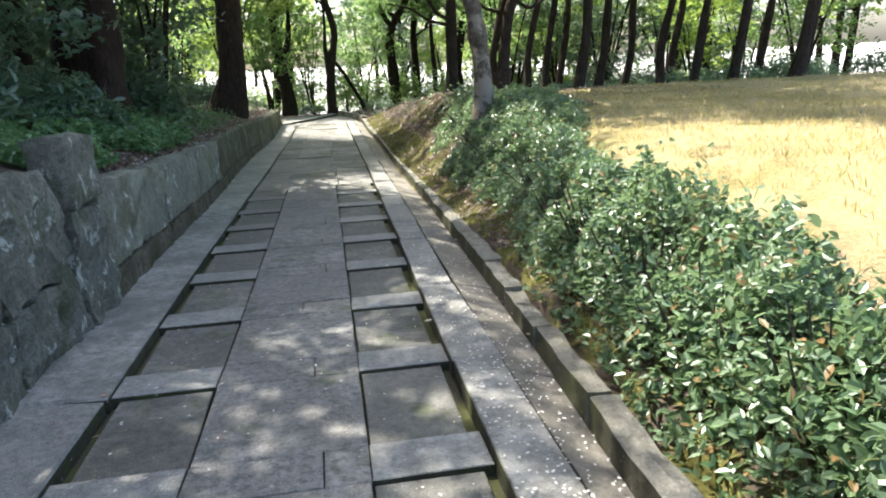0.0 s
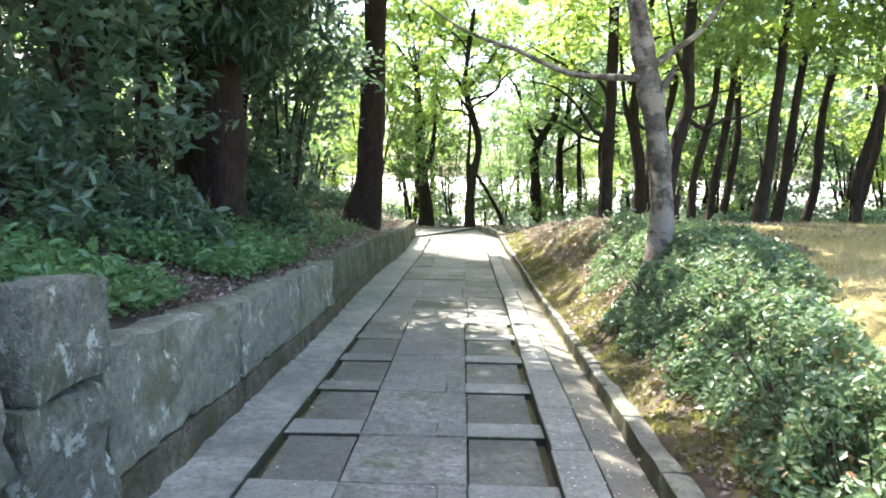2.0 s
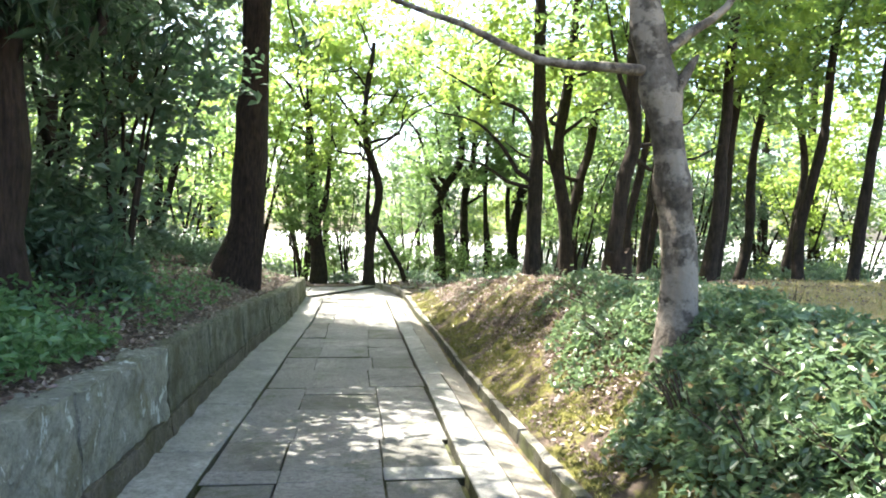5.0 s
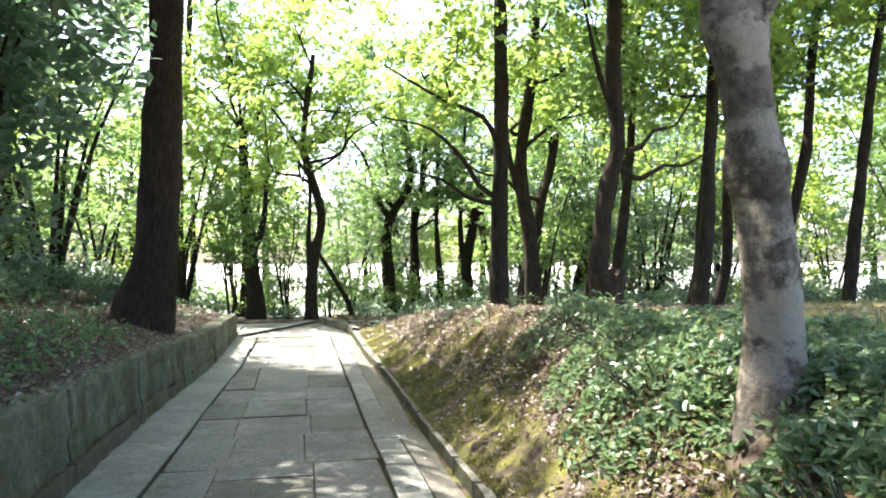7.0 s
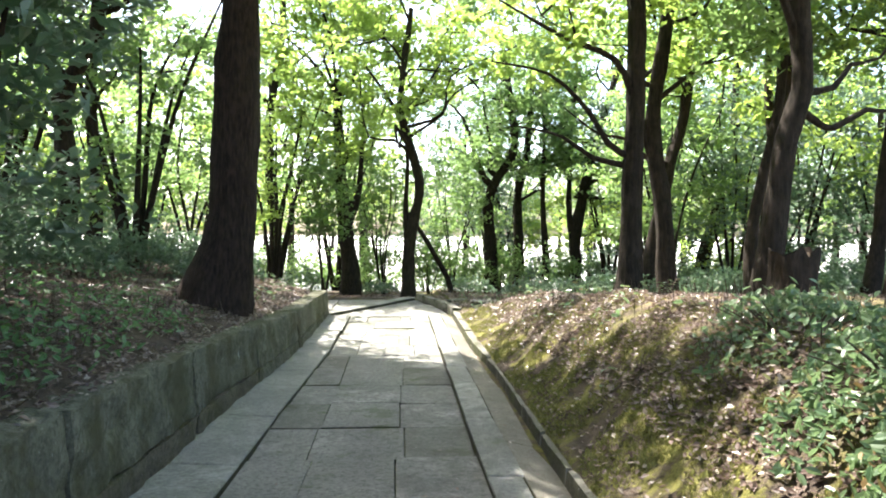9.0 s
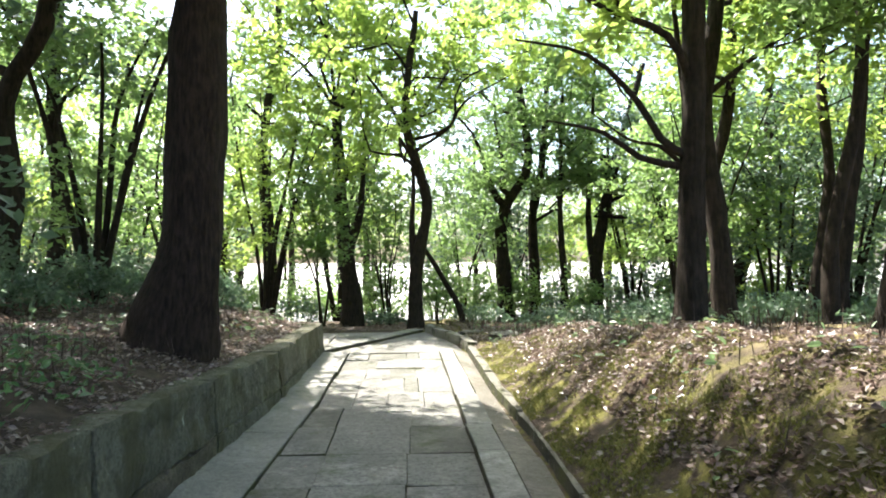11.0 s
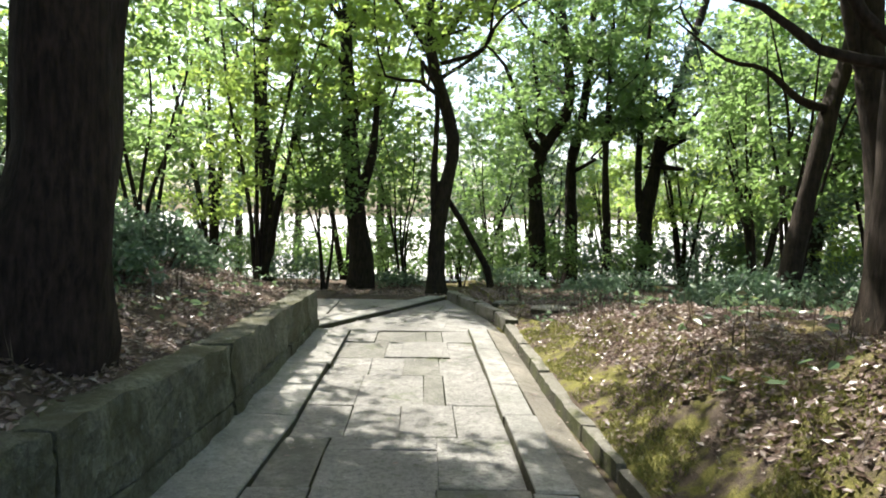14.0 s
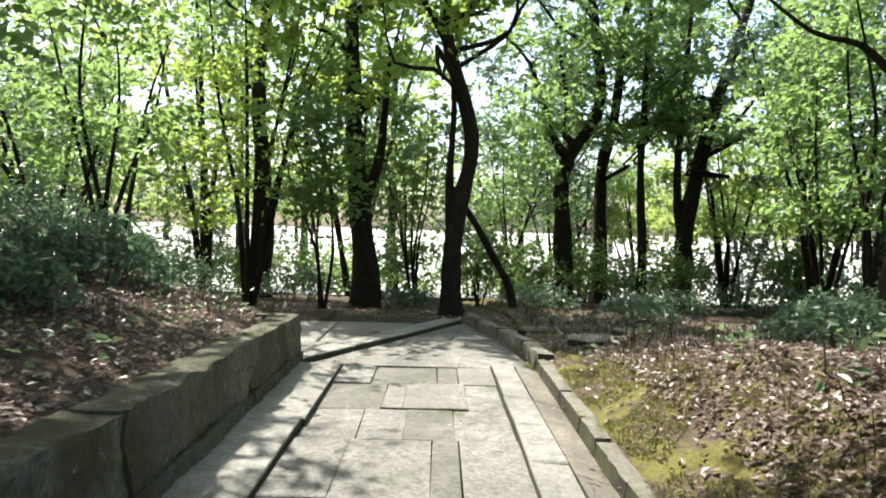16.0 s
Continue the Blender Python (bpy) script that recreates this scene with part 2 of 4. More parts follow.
def ground_z(x, y):
    base = path_z(y) if y < 24 else far_z(y)
    if -1.62 < x < 0.97 - 0.17 * max(0, y - 21) and y < 23.7:
        return base - 0.3
    if x >= 1.1:
        crest = lerp_table(y, [(-4, 0.75), (13.5, 0.64), (16.5, 0.36), (19, 0.15), (22.5, -0.36), (24, -0.39)]) if y < 24 else base
        z = base + 0.09 + (crest - base - 0.09) * smooth(0.95, 2.6 - 0.25 * smooth(6.0, 7.6, y), x)
        z += 0.07 * noise.noise((x * 2.3, y * 2.0, 14)) * smooth(1.15, 1.5, x) * (1 - smooth(2.8, 3.6, x))
        z += 0.06 * (noise.noise((x * 0.9, y * 0.9, 3)) + 0.5 * noise.noise((x * 2.7, y * 2.7, 5))) * smooth(1.1, 1.6, x)
        z += 0.055 * (noise.noise((x * 5, y * 4, 1)) + 0.6 * noise.noise((x * 11, y * 9, 6))) * smooth(1.12, 1.3, x) * (1 - smooth(2.4, 3.0, x))
        return z - 0.02 * max(0, min(x - 14, 30)) * smooth(12, 20, x)
    if x <= -1.62:
        d = -1.62 - x
        hill = wall_top(min(y, 20.6)) - 0.05 + 0.30 * min(d, 1.0) + (0.30 - 0.19 * smooth(11, 17, y)) * max(0, min(d - 1.0, 3.0)) + 0.06 * max(0, min(d - 4, 25))
        hill += 0.05 * (noise.noise((x * 0.8, y * 0.8, 9)) + 0.5 * noise.noise((x * 2.5, y * 2.5, 2))) * smooth(0.1, 0.6, d)
        k = smooth(20.6, 23.5 + 0.6 * d, y)
        if 20.55 < y < 23.4 and d < 1.7:
            return base - 0.05
        return hill + (base + 0.05 - hill) * k
    return base


# ---- mesh helpers ----
def part(name, bm, material, parent=None, label=""):
    me = bpy.data.meshes.new(name)
    bm.to_mesh(me)
    bm.free()
    me.materials.append(material)
    ob = new(name, me)
    if parent:
        ob.parent = parent
    return tagged(ob, label=label)


def mesh_of(name, verts, faces, material, parent=None, smooth_shade=False):
    """A mesh object out of arrays; all faces have the same number of corners."""
    verts, faces = np.asarray(verts, np.float32), np.asarray(faces, np.int32)
    me = bpy.data.meshes.new(name)
    k = faces.shape[1]
    me.vertices.add(len(verts))
    me.vertices.foreach_set("co", verts.ravel())
    me.loops.add(faces.size)
    me.loops.foreach_set("vertex_index", faces.ravel())
    me.polygons.add(len(faces))
    me.polygons.foreach_set("loop_start", np.arange(0, faces.size, k, dtype=np.int32))
    me.update(calc_edges=True)
    me.validate()
    me.polygons.foreach_set("use_smooth", np.full(len(faces), smooth_shade))
    me.materials.append(material)
    ob = new(name, me)
    if parent:
        ob.parent = parent
    return ob


def thing(name, place, label, category, group="", kind=""):
    ob = new(name)
    ob.location = place
    ob.empty_display_size = 0.1
    return tagged(ob, label, category, group, kind)


def tube(points, radii, sides=10, rough=0.0, seed=0.0):
    """A tapered, slightly uneven tube along points: verts and quads."""
    pts = [Vector(p) for p in points]
    verts, faces = [], []
    side = Vector((1, 0, 0))
    for i, p in enumerate(pts):
        way = (pts[min(i + 1, len(pts) - 1)] - pts[max(i - 1, 0)]).normalized()
        side = (side - way * side.dot(way)).normalized()
        up = way.cross(side)
        for k in range(sides):
            a = 2 * math.pi * k / sides
            r = radii[i] * (1 + rough * noise.noise((math.cos(a) * 1.3 + seed, math.sin(a) * 1.3, p.z * 1.5 + seed)))
            verts.append(p + (side * math.cos(a) + up * math.sin(a)) * r)
    for i in range(len(pts) - 1):
        for k in range(sides):
            a, b = i * sides + k, i * sides + (k + 1) % sides
            faces.append((a, b, b + sides, a + sides))
    return [tuple(v) for v in verts], faces


def curve_points(points, step=0.25):
    """A smooth line through points."""
    pts = [Vector(p) for p in points]
    pts = [pts[0] * 2 - pts[1], *pts, pts[-1] * 2 - pts[-2]]
    out = []
    for i in range(1, len(pts) - 2):
        a, b, c, d = pts[i - 1:i + 3]
        n = max(2, int((c - b).length / step))
        for k in range(n):
            t = k / n
            out.append(0.5 * (2 * b + (c - a) * t + (2 * a - 5 * b + 4 * c - d) * t * t + (3 * b - a - 3 * c + d) * t ** 3))
    out.append(pts[-2])
    return out


def leaf_arrays(centres, length, width, droop=0.3, spread=1.0, fold=0.15, fine=False):
    """Leaves as kites (or folded ovals) at the given centres, each turned its own way."""
    n = len(centres)
    c = np.asarray(centres, float)
    az = rng.uniform(0, 2 * np.pi, n)
    tilt = rng.normal(-droop, 0.45 * spread, n)
    d = np.stack([np.cos(az) * np.cos(tilt), np.sin(az) * np.cos(tilt), np.sin(tilt)], 1)
    s = np.stack([-np.sin(az), np.cos(az), np.zeros(n)], 1)
    up = np.cross(d, s)
    roll = rng.normal(0, 0.6 * spread, n)[:, None]
    s, up = s * np.cos(roll) + up * np.sin(roll), up * np.cos(roll) - s * np.sin(roll)
    size = rng.uniform(0.65, 1.25, n)[:, None]
    L, W = d * length * size, s * width * 0.5 * size
    F = up * width * fold * size
    if fine:
        v = np.stack([c - L / 2, c - L * 0.2 - W * 0.9 + F, c + L * 0.18 - W * 0.8 + F, c + L / 2, c + L * 0.18 + W * 0.8 + F, c - L * 0.2 + W * 0.9 + F], 1).reshape(-1, 3)
        k = np.arange(n)[:, None] * 6
        f = np.concatenate([k + np.array([0, 1, 2, 3]), k + np.array([0, 3, 4, 5])], 1).reshape(-1, 4)
    else:
        v = np.stack([c - L / 2, c - L * 0.05 - W + F, c + L / 2, c - L * 0.05 + W + F], 1).reshape(-1, 3)
        f = np.arange(n * 4).reshape(-1, 4)
    return v, f


def scatter(clusters, per, flat=0.55, spray=9):
    """Points round clusters (x, y, z, radius), gathered into small sprays with gaps between."""
    out = []
    for x, y, z, r in clusters:
        k = max(1, int(0.85 * per * r * r / spray))
        centres = rng.normal(0, 0.42, (k, 3)) * (r, r, r * flat)
        leaves_ = np.repeat(centres, spray, axis=0) + rng.normal(0, 0.105, (k * spray, 3)) * (1, 1, 0.6)
        out.append(leaves_ + (x, y, z))
    return np.concatenate(out)


# ---- ground: one sheet to the horizon ----
def grid_lines(dense, reach):
    out = list(dense)
    step = out[-1] - out[-2]
    while out[-1] < reach:
        step *= 1.25
        out.append(out[-1] + step)
    step = out[1] - out[0]
    while out[0] > -reach:
        step *= 1.25
        out.insert(0, out[0] - step)
    return out


gx = sorted(set(np.round(np.concatenate([np.arange(-8, -1.7, 0.25), [-1.66, -1.62, -1.6], np.arange(-1.5, 1.09, 0.5), [1.09, 1.101], np.arange(1.15, 2.6, 0.06), np.arange(2.6, 3.6, 0.12), np.arange(3.7, 12, 0.4)]), 3)))
gy = list(np.concatenate([np.arange(-5, 1, 0.25), np.arange(1, 22, 0.1), np.arange(22, 40, 0.3)]))
gx, gy = grid_lines(gx, 450), grid_lines(gy, 450)
gv = [(x, y, ground_z(x, y)) for y in gy for x in gx]
nx = len(gx)
gf = [(j * nx + i, j * nx + i + 1, (j + 1) * nx + i + 1, (j + 1) * nx + i) for j in range(len(gy) - 1) for i in range(nx - 1)]
tagged(mesh_of("ground", gv, gf, SOIL, None, True), "brown forest soil with moss and dry lawn", "ground", kind="structure")

# open pale ground beyond the wood, in full sun
bm = bmesh.new()
ROAD_Y = (33.5, 37, 44, 70, 440)
for i in range(25):
    for j in range(5):
        bm.verts.new((-432 + i * 36, ROAD_Y[j], ground_z(0, ROAD_Y[j]) + 0.15 + 0.03 * noise.noise((i, j, 0))))
bm.verts.ensure_lookup_table()
for i in range(24):
    for j in range(4):
        a = i * 5 + j
        bm.faces.new([bm.verts[k] for k in (a, a + 5, a + 6, a + 1)])
tagged(part("road", bm, PALE), "pale sunlit open road beyond the trees", "road", kind="structure")


# ---- paving ----
def slab_mesh(name, corners, depth, material, parent, chamfer=0.005, jitter=0.0025, label=""):
    """A stone with a chamfered top; corners run round the top face."""
    cs = [Vector(c) + Vector((rng.normal(0, jitter), rng.normal(0, jitter), rng.normal(0, jitter * 0.5))) for c in corners]
    mid = sum(cs, Vector()) / len(cs)
    bm = bmesh.new()
    low = [bm.verts.new(c - Vector((0, 0, depth))) for c in cs]
    rim = [bm.verts.new(c - Vector((0, 0, chamfer))) for c in cs]
    top = []
    for c in cs:
        inw = mid - c
        inw.z = 0
        top.append(bm.verts.new(c + inw.normalized() * chamfer * 1.5))
    k = len(cs)
    # slot 1, the sides below the chamfer: moss with shade in its colour
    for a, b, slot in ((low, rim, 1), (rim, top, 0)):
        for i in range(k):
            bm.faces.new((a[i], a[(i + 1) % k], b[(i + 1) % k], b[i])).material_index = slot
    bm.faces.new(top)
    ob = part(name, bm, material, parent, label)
    ob.data.materials.append(DAMP_SHADE)
    return ob


def rect(x0, x1, y0, y1, dz, z=path_z):
    return [(x0, y0, z(y0) + dz), (x1, y0, z(y0) + dz), (x1, y1, z(y1) + dz), (x0, y1, z(y1) + dz)]


bm = bmesh.new()
ys = [-5 + 0.5 * i for i in range(59)]
row = [[bm.verts.new((x, y, path_z(y) - 0.05)) for x in (-1.7, 1.12)] for y in ys]
for a, b in zip(row, row[1:]):
    bm.faces.new((a[0], a[1], b[1], b[0]))
path = tagged(part("pavement", bm, BED), "grey stone paved way with mossy sunken panels", "path", kind="structure")

JOINT = 0.0022
SLAB_L, SLAB_R = -0.66, 0.0
# stepped part: a cross strip, then sunken panels beside a flush middle slab
y = 2.87 - 0.955 * 7
while y < 9.4:
    li, ri = left_in(y), right_in(y)
    s0, s1 = y - 0.25, y
    cut = -0.2 + rng.uniform(-0.12, 0.12)
    fading = smooth(6.2, 8.8, y)
    for a, b, raised in ((li, SLAB_L, 0.006 * (1 - fading)), (SLAB_L, cut, 0.0), (cut, SLAB_R, 0.0), (SLAB_R, ri, 0.004)):
        mat = STRIP if (b == ri or (a == li and y < 6.5)) else SLAB
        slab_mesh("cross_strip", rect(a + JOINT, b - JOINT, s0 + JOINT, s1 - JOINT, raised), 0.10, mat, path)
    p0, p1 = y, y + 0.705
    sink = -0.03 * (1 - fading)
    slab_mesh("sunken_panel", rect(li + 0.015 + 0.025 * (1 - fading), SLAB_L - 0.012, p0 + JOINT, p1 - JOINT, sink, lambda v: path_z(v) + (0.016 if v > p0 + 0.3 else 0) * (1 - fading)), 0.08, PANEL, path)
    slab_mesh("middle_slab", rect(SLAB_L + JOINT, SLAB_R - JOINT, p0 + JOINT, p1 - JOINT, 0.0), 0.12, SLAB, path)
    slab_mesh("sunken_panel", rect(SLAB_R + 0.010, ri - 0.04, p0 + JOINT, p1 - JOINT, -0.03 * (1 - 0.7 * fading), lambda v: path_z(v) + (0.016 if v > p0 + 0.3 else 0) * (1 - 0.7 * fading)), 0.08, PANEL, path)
    y += 0.955
# plain part: flush slabs of mixed size
y -= 0.25
while y < 20.55:
    long = rng.uniform(0.75, 1.05)
    y1 = min(y + long, 20.6)
    li, ri = left_in(y), right_in(y)
    if y < 16:
        cuts = [li, SLAB_L + rng.uniform(-0.04, 0.04), SLAB_R + rng.uniform(-0.04, 0.05), ri]
    else:
        cuts = [li, li + rng.uniform(0.32, 0.55), -0.12 + rng.uniform(-0.2, 0.2), 0.16 + rng.uniform(-0.05, 0.12), ri]
    for a, b in zip(cuts, cuts[1:]):
        if b - a > 0.55 and rng.random() < 0.35:
            m_ = y + (y1 - y) * rng.uniform(0.6, 0.75)
            pieces = ((y, m_), (m_, y1))
        else:
            pieces = ((y, y1),)
        for q0, q1 in pieces:
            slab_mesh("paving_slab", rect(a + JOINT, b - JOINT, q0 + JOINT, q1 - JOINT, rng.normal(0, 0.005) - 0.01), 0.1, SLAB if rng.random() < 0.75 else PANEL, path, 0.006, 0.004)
    y = y1
# the way narrows to the bend, beyond the straight
for i in range(4):
    ya, yb = 20.6 + i * 0.8, 20.6 + (i + 1) * 0.8

    def xl(v):
        return -1.36 + (v - 20.5) * 1.71 / 3.25

    def xr(v):
        return 0.95 - max(0, v - 21.0) * 0.17
    n_ = 3 if i < 2 else 2 if i == 2 else 1
    for k in range(n_):
        a0, a1 = xl(ya) + (xr(ya) - xl(ya)) * k / n_, xl(ya) + (xr(ya) - xl(ya)) * (k + 1) / n_
        b0, b1 = xl(yb) + (xr(yb) - xl(yb)) * k / n_, xl(yb) + (xr(yb) - xl(yb)) * (k + 1) / n_
        slab_mesh("paving_slab", [(a0 + JOINT, ya + JOINT, path_z(ya)), (a1 - JOINT, ya + JOINT, path_z(ya)), (b1 - JOINT, yb - JOINT, path_z(yb)), (b0 + JOINT, yb - JOINT, path_z(yb))], 0.1, SLAB, path)

# left kerb, right double kerb
kerb_l = thing("kerb_left", (0, 0, 0), "pale grey kerb stones along the wall foot", "kerb", kind="structure")
y = -5.0
while y < 20.4:
    y1 = min(y + rng.uniform(1.1, 1.9), 20.45)
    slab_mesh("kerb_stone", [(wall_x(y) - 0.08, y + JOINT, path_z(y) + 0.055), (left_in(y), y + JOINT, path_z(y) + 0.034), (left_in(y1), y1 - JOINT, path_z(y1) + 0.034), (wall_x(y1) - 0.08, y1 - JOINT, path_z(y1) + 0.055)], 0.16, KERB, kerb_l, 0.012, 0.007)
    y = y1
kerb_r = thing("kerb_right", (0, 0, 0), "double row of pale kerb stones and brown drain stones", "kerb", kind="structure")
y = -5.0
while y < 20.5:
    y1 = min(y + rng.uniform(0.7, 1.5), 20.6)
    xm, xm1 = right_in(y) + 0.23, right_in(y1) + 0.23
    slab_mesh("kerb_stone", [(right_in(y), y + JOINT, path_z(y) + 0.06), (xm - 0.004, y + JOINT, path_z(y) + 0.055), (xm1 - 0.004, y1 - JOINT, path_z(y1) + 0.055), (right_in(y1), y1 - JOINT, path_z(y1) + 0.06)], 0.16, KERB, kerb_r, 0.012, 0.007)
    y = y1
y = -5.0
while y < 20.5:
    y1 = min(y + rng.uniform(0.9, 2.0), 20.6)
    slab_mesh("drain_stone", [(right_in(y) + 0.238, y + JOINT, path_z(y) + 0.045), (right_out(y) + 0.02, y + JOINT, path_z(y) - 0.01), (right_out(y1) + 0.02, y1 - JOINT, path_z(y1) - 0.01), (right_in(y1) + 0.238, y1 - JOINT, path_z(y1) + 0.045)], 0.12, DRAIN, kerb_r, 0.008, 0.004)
    y = y1


def rough_block(name, x0, x1, y0, y1, z0, za, zb, material, parent, amount=0.012, lean=0.0, cells=(3, 9, 6), scale=5.0, face=None):
    """A hewn block: box cut into cells, its faces uneven and edges worn. za, zb: top at y0 and y1."""
    nx_, ny_, nz_ = cells
    index, verts, faces = {}, [], []

    def vert(i, j, k):
        key = (i, j, k)
        if key not in index:
            u, v, w = i / nx_, j / ny_, k / nz_
            top = za + (zb - za) * v
            p = Vector((x0 + (x1 - x0) * u + lean * w, y0 + (y1 - y0) * v, z0 + (top - z0) * w))
            edge = (u in (0, 1)) + (v in (0, 1)) + (w in (0, 1))
            mid = Vector(((x0 + x1) / 2, (y0 + y1) / 2, (z0 + top) / 2))
            if edge >= 2:
                p += (mid - p).normalized() * (0.012 + 0.012 * abs(noise.noise(p * 3.0))) * (1.3 if edge == 3 else 1)
            n_ = noise.noise_vector(p * scale) * amount + noise.noise_vector(p * scale * 2.7) * amount * 0.5
            index[key] = len(verts)
            verts.append(tuple(p + n_))
        return index[key]
    for i in range(nx_):
        for j in range(ny_):
            faces.append((vert(i, j, 0), vert(i, j + 1, 0), vert(i + 1, j + 1, 0), vert(i + 1, j, 0)))
            faces.append((vert(i, j, nz_), vert(i + 1, j, nz_), vert(i + 1, j + 1, nz_), vert(i, j + 1, nz_)))
    for j in range(ny_):
        for k in range(nz_):
            faces.append((vert(0, j, k), vert(0, j, k + 1), vert(0, j + 1, k + 1), vert(0, j + 1, k)))
            faces.append((vert(nx_, j, k), vert(nx_, j + 1, k), vert(nx_, j + 1, k + 1), vert(nx_, j, k + 1)))
    for i in range(nx_):
        for k in range(nz_):
            faces.append((vert(i, 0, k), vert(i + 1, 0, k), vert(i + 1, 0, k + 1), vert(i, 0, k + 1)))
            faces.append((vert(i, ny_, k), vert(i, ny_, k + 1), vert(i + 1, ny_, k + 1), vert(i + 1, ny_, k)))
    ob = mesh_of(name, verts, faces, material, parent)
    # sides towards path and camera get a second material, shade painted in
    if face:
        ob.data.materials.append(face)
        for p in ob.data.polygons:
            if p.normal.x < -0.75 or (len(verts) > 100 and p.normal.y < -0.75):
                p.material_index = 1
    return ob


# ---- retaining wall on the left ----
wall = thing("wall_left", (0, 0, 0), "grey mossy retaining wall with white lichen streaks", "wall", kind="structure")
y = 4.16
while y < 20.4:
    y1 = y + rng.uniform(1.5, 2.3)
    if y1 > 19.6:
        y1 = 20.55
    f0 = (wall_x(y) + wall_x(y1)) / 2
    seam0, seam1 = path_z(y) + 0.30 * (wall_top(y) - path_z(y)), path_z(y1) + 0.30 * (wall_top(y1) - path_z(y1))
    low = rough_block("wall_block", -0.26, 0.012, y + 0.004, y1 - 0.004, path_z(y1) - 0.12, seam0 - 0.004, seam1 - 0.004, LOWWALL if y < 13 else DARKWALL, wall, 0.022, 0.0, (3, 22, 5), 6.0)
    block = rough_block("wall_block", -0.26, 0.0, y + 0.006, y1 - 0.006, 0.0, wall_top(y) - seam0, wall_top(y1) - seam1, WALL if y < 8.3 else DARKWALL, wall, 0.028, -0.02, (3, 22, 9), 6.0)
    # the wall bends a little and follows the slope: shear the blocks along its face
    for v in low.data.vertices:
        v.co.x += wall_x(v.co.y)
    for v in block.data.vertices:
        v.co.x += wall_x(v.co.y)
        v.co.z += seam0 + (seam1 - seam0) * (v.co.y - y) / (y1 - y)
    y = y1
rough_block("wall_block", -3.4, -1.62, 20.25, 20.55, -0.5, 0.14, 0.12, DARKWALL, wall, 0.010, 0, (10, 3, 6), 4.0)
# older part: rough field stones, ending in a standing block
y = -5.0
while y < 3.5:
    y1 = min(y + rng.uniform(0.7, 1.2), 3.58)
    if 3.58 - y1 < 0.4:
        y1 = 3.58
    cut = path_z(y) + rng.uniform(0.35, 0.5)
    push = rng.uniform(-0.03, 0.03)
    rough_block("field_stone", -1.85, -1.47 + push, y + 0.01, y1 - 0.01, path_z(y1) - 0.1, cut - 0.012, cut + rng.uniform(-0.05, 0.04), OLDWALL, wall, 0.055, -0.03, (4, 14, 8), 5.5)
    a = y + rng.uniform(-0.1, 0.1)
    rough_block("field_stone", -1.9, -1.50 + push, y + 0.01, y1 - 0.01, cut + 0.012, wall_top(y) + rng.uniform(-0.03, 0.03), wall_top(y1) + rng.uniform(-0.03, 0.03), OLDWALL, wall, 0.06, -0.04, (4, 14, 8), 5.5)
    y = y1
rough_block("field_stone", -1.84, -1.47, 3.6, 4.17, path_z(4) - 0.1, 0.66, 0.62, OLDWALL, wall, 0.05, -0.03, (4, 10, 10), 5.5)
rough_block("standing_block", -1.70, -1.48, 3.66, 4.18, 0.64, 1.07, 1.04, OLDWALL, wall, 0.022, -0.015, (4, 8, 8), 5.5)

# ---- edging of the right bank ----
edging = thing("bank_edging", (0, 0, 0), "worn mossy edging stones along the bank", "edging", kind="structure")
y = -5.0
while y < 20.6:
    y1 = y + rng.uniform(0.45, 0.95)
    h = 0.11 + rng.uniform(-0.01, 0.012)
    ob = rough_block("edging_stone", 0.012, 0.012 + rng.uniform(0.10, 0.15), y + 0.004, y1 - 0.004, path_z(y1) - 0.1, path_z(y) + h, path_z(y1) + h, EDGE, edging, 0.012, 0.008, (2, 6, 2), 9.0, DAMP_SHADE)
    for v in ob.data.vertices:
        v.co.x += right_out(v.co.y)
    y = y1
for (xa, ya), (xb, yb) in (((1.0, 20.6), (0.93, 21.4)), ((0.93, 21.4), (0.72, 22.3)), ((0.72, 22.3), (0.5, 23.1)), ((0.5, 23.1), (0.36, 23.8))):
    ang = math.atan2(yb - ya, xb - xa)
    ln = math.hypot(xb - xa, yb - ya)
    ob = rough_block("edging_stone", 0, ln - 0.012, -0.17, 0.0, -0.1, 0.16, 0.16, EDGE, edging, 0.016, 0.0, (8, 3, 3), 7.0, DAMP_SHADE)
    ob.matrix_basis = Matrix.Translation((xa, ya, -0.39)) @ Matrix.Rotation(ang, 4, "Z")

# landing that turns off to the left, one low step up
landing = thing("landing", (0, 0, 0), "pale stone landing turning off beside the wall end", "landing", kind="structure")
for i in range(4):
    f0, f1 = i / 4, (i + 1) / 4
    a = Vector((-1.36 + 1.71 * f0, 20.56 + 3.19 * f0, -0.33))
    b = Vector((-1.36 + 1.71 * f1, 20.56 + 3.19 * f1, -0.33))
    off = Vector((-0.26, 0.14, 0))
    slab_mesh("step_stone", [a, b - (b - a) * 0.012, b + off - (b - a) * 0.012, a + off], 0.16, KERB, landing, 0.014, 0.006)
for i in range(3):
    for j in range(5):
        x0 = -3.3 + j * 0.95
        y0 = 20.75 + i * 0.85
        edge = -1.36 + (y0 - 20.56) * 1.71 / 3.19 - 0.30
        x1 = min(x0 + 0.93, edge)
        if x1 - x0 > 0.15:
            slab_mesh("landing_slab", [(x0, y0, -0.342), (x1, y0, -0.342), (x1 + (0.3 if x1 == edge else 0), y0 + 0.83, -0.342), (x0, y0 + 0.83, -0.342)], 0.1, SLAB, landing, 0.012, 0.006)


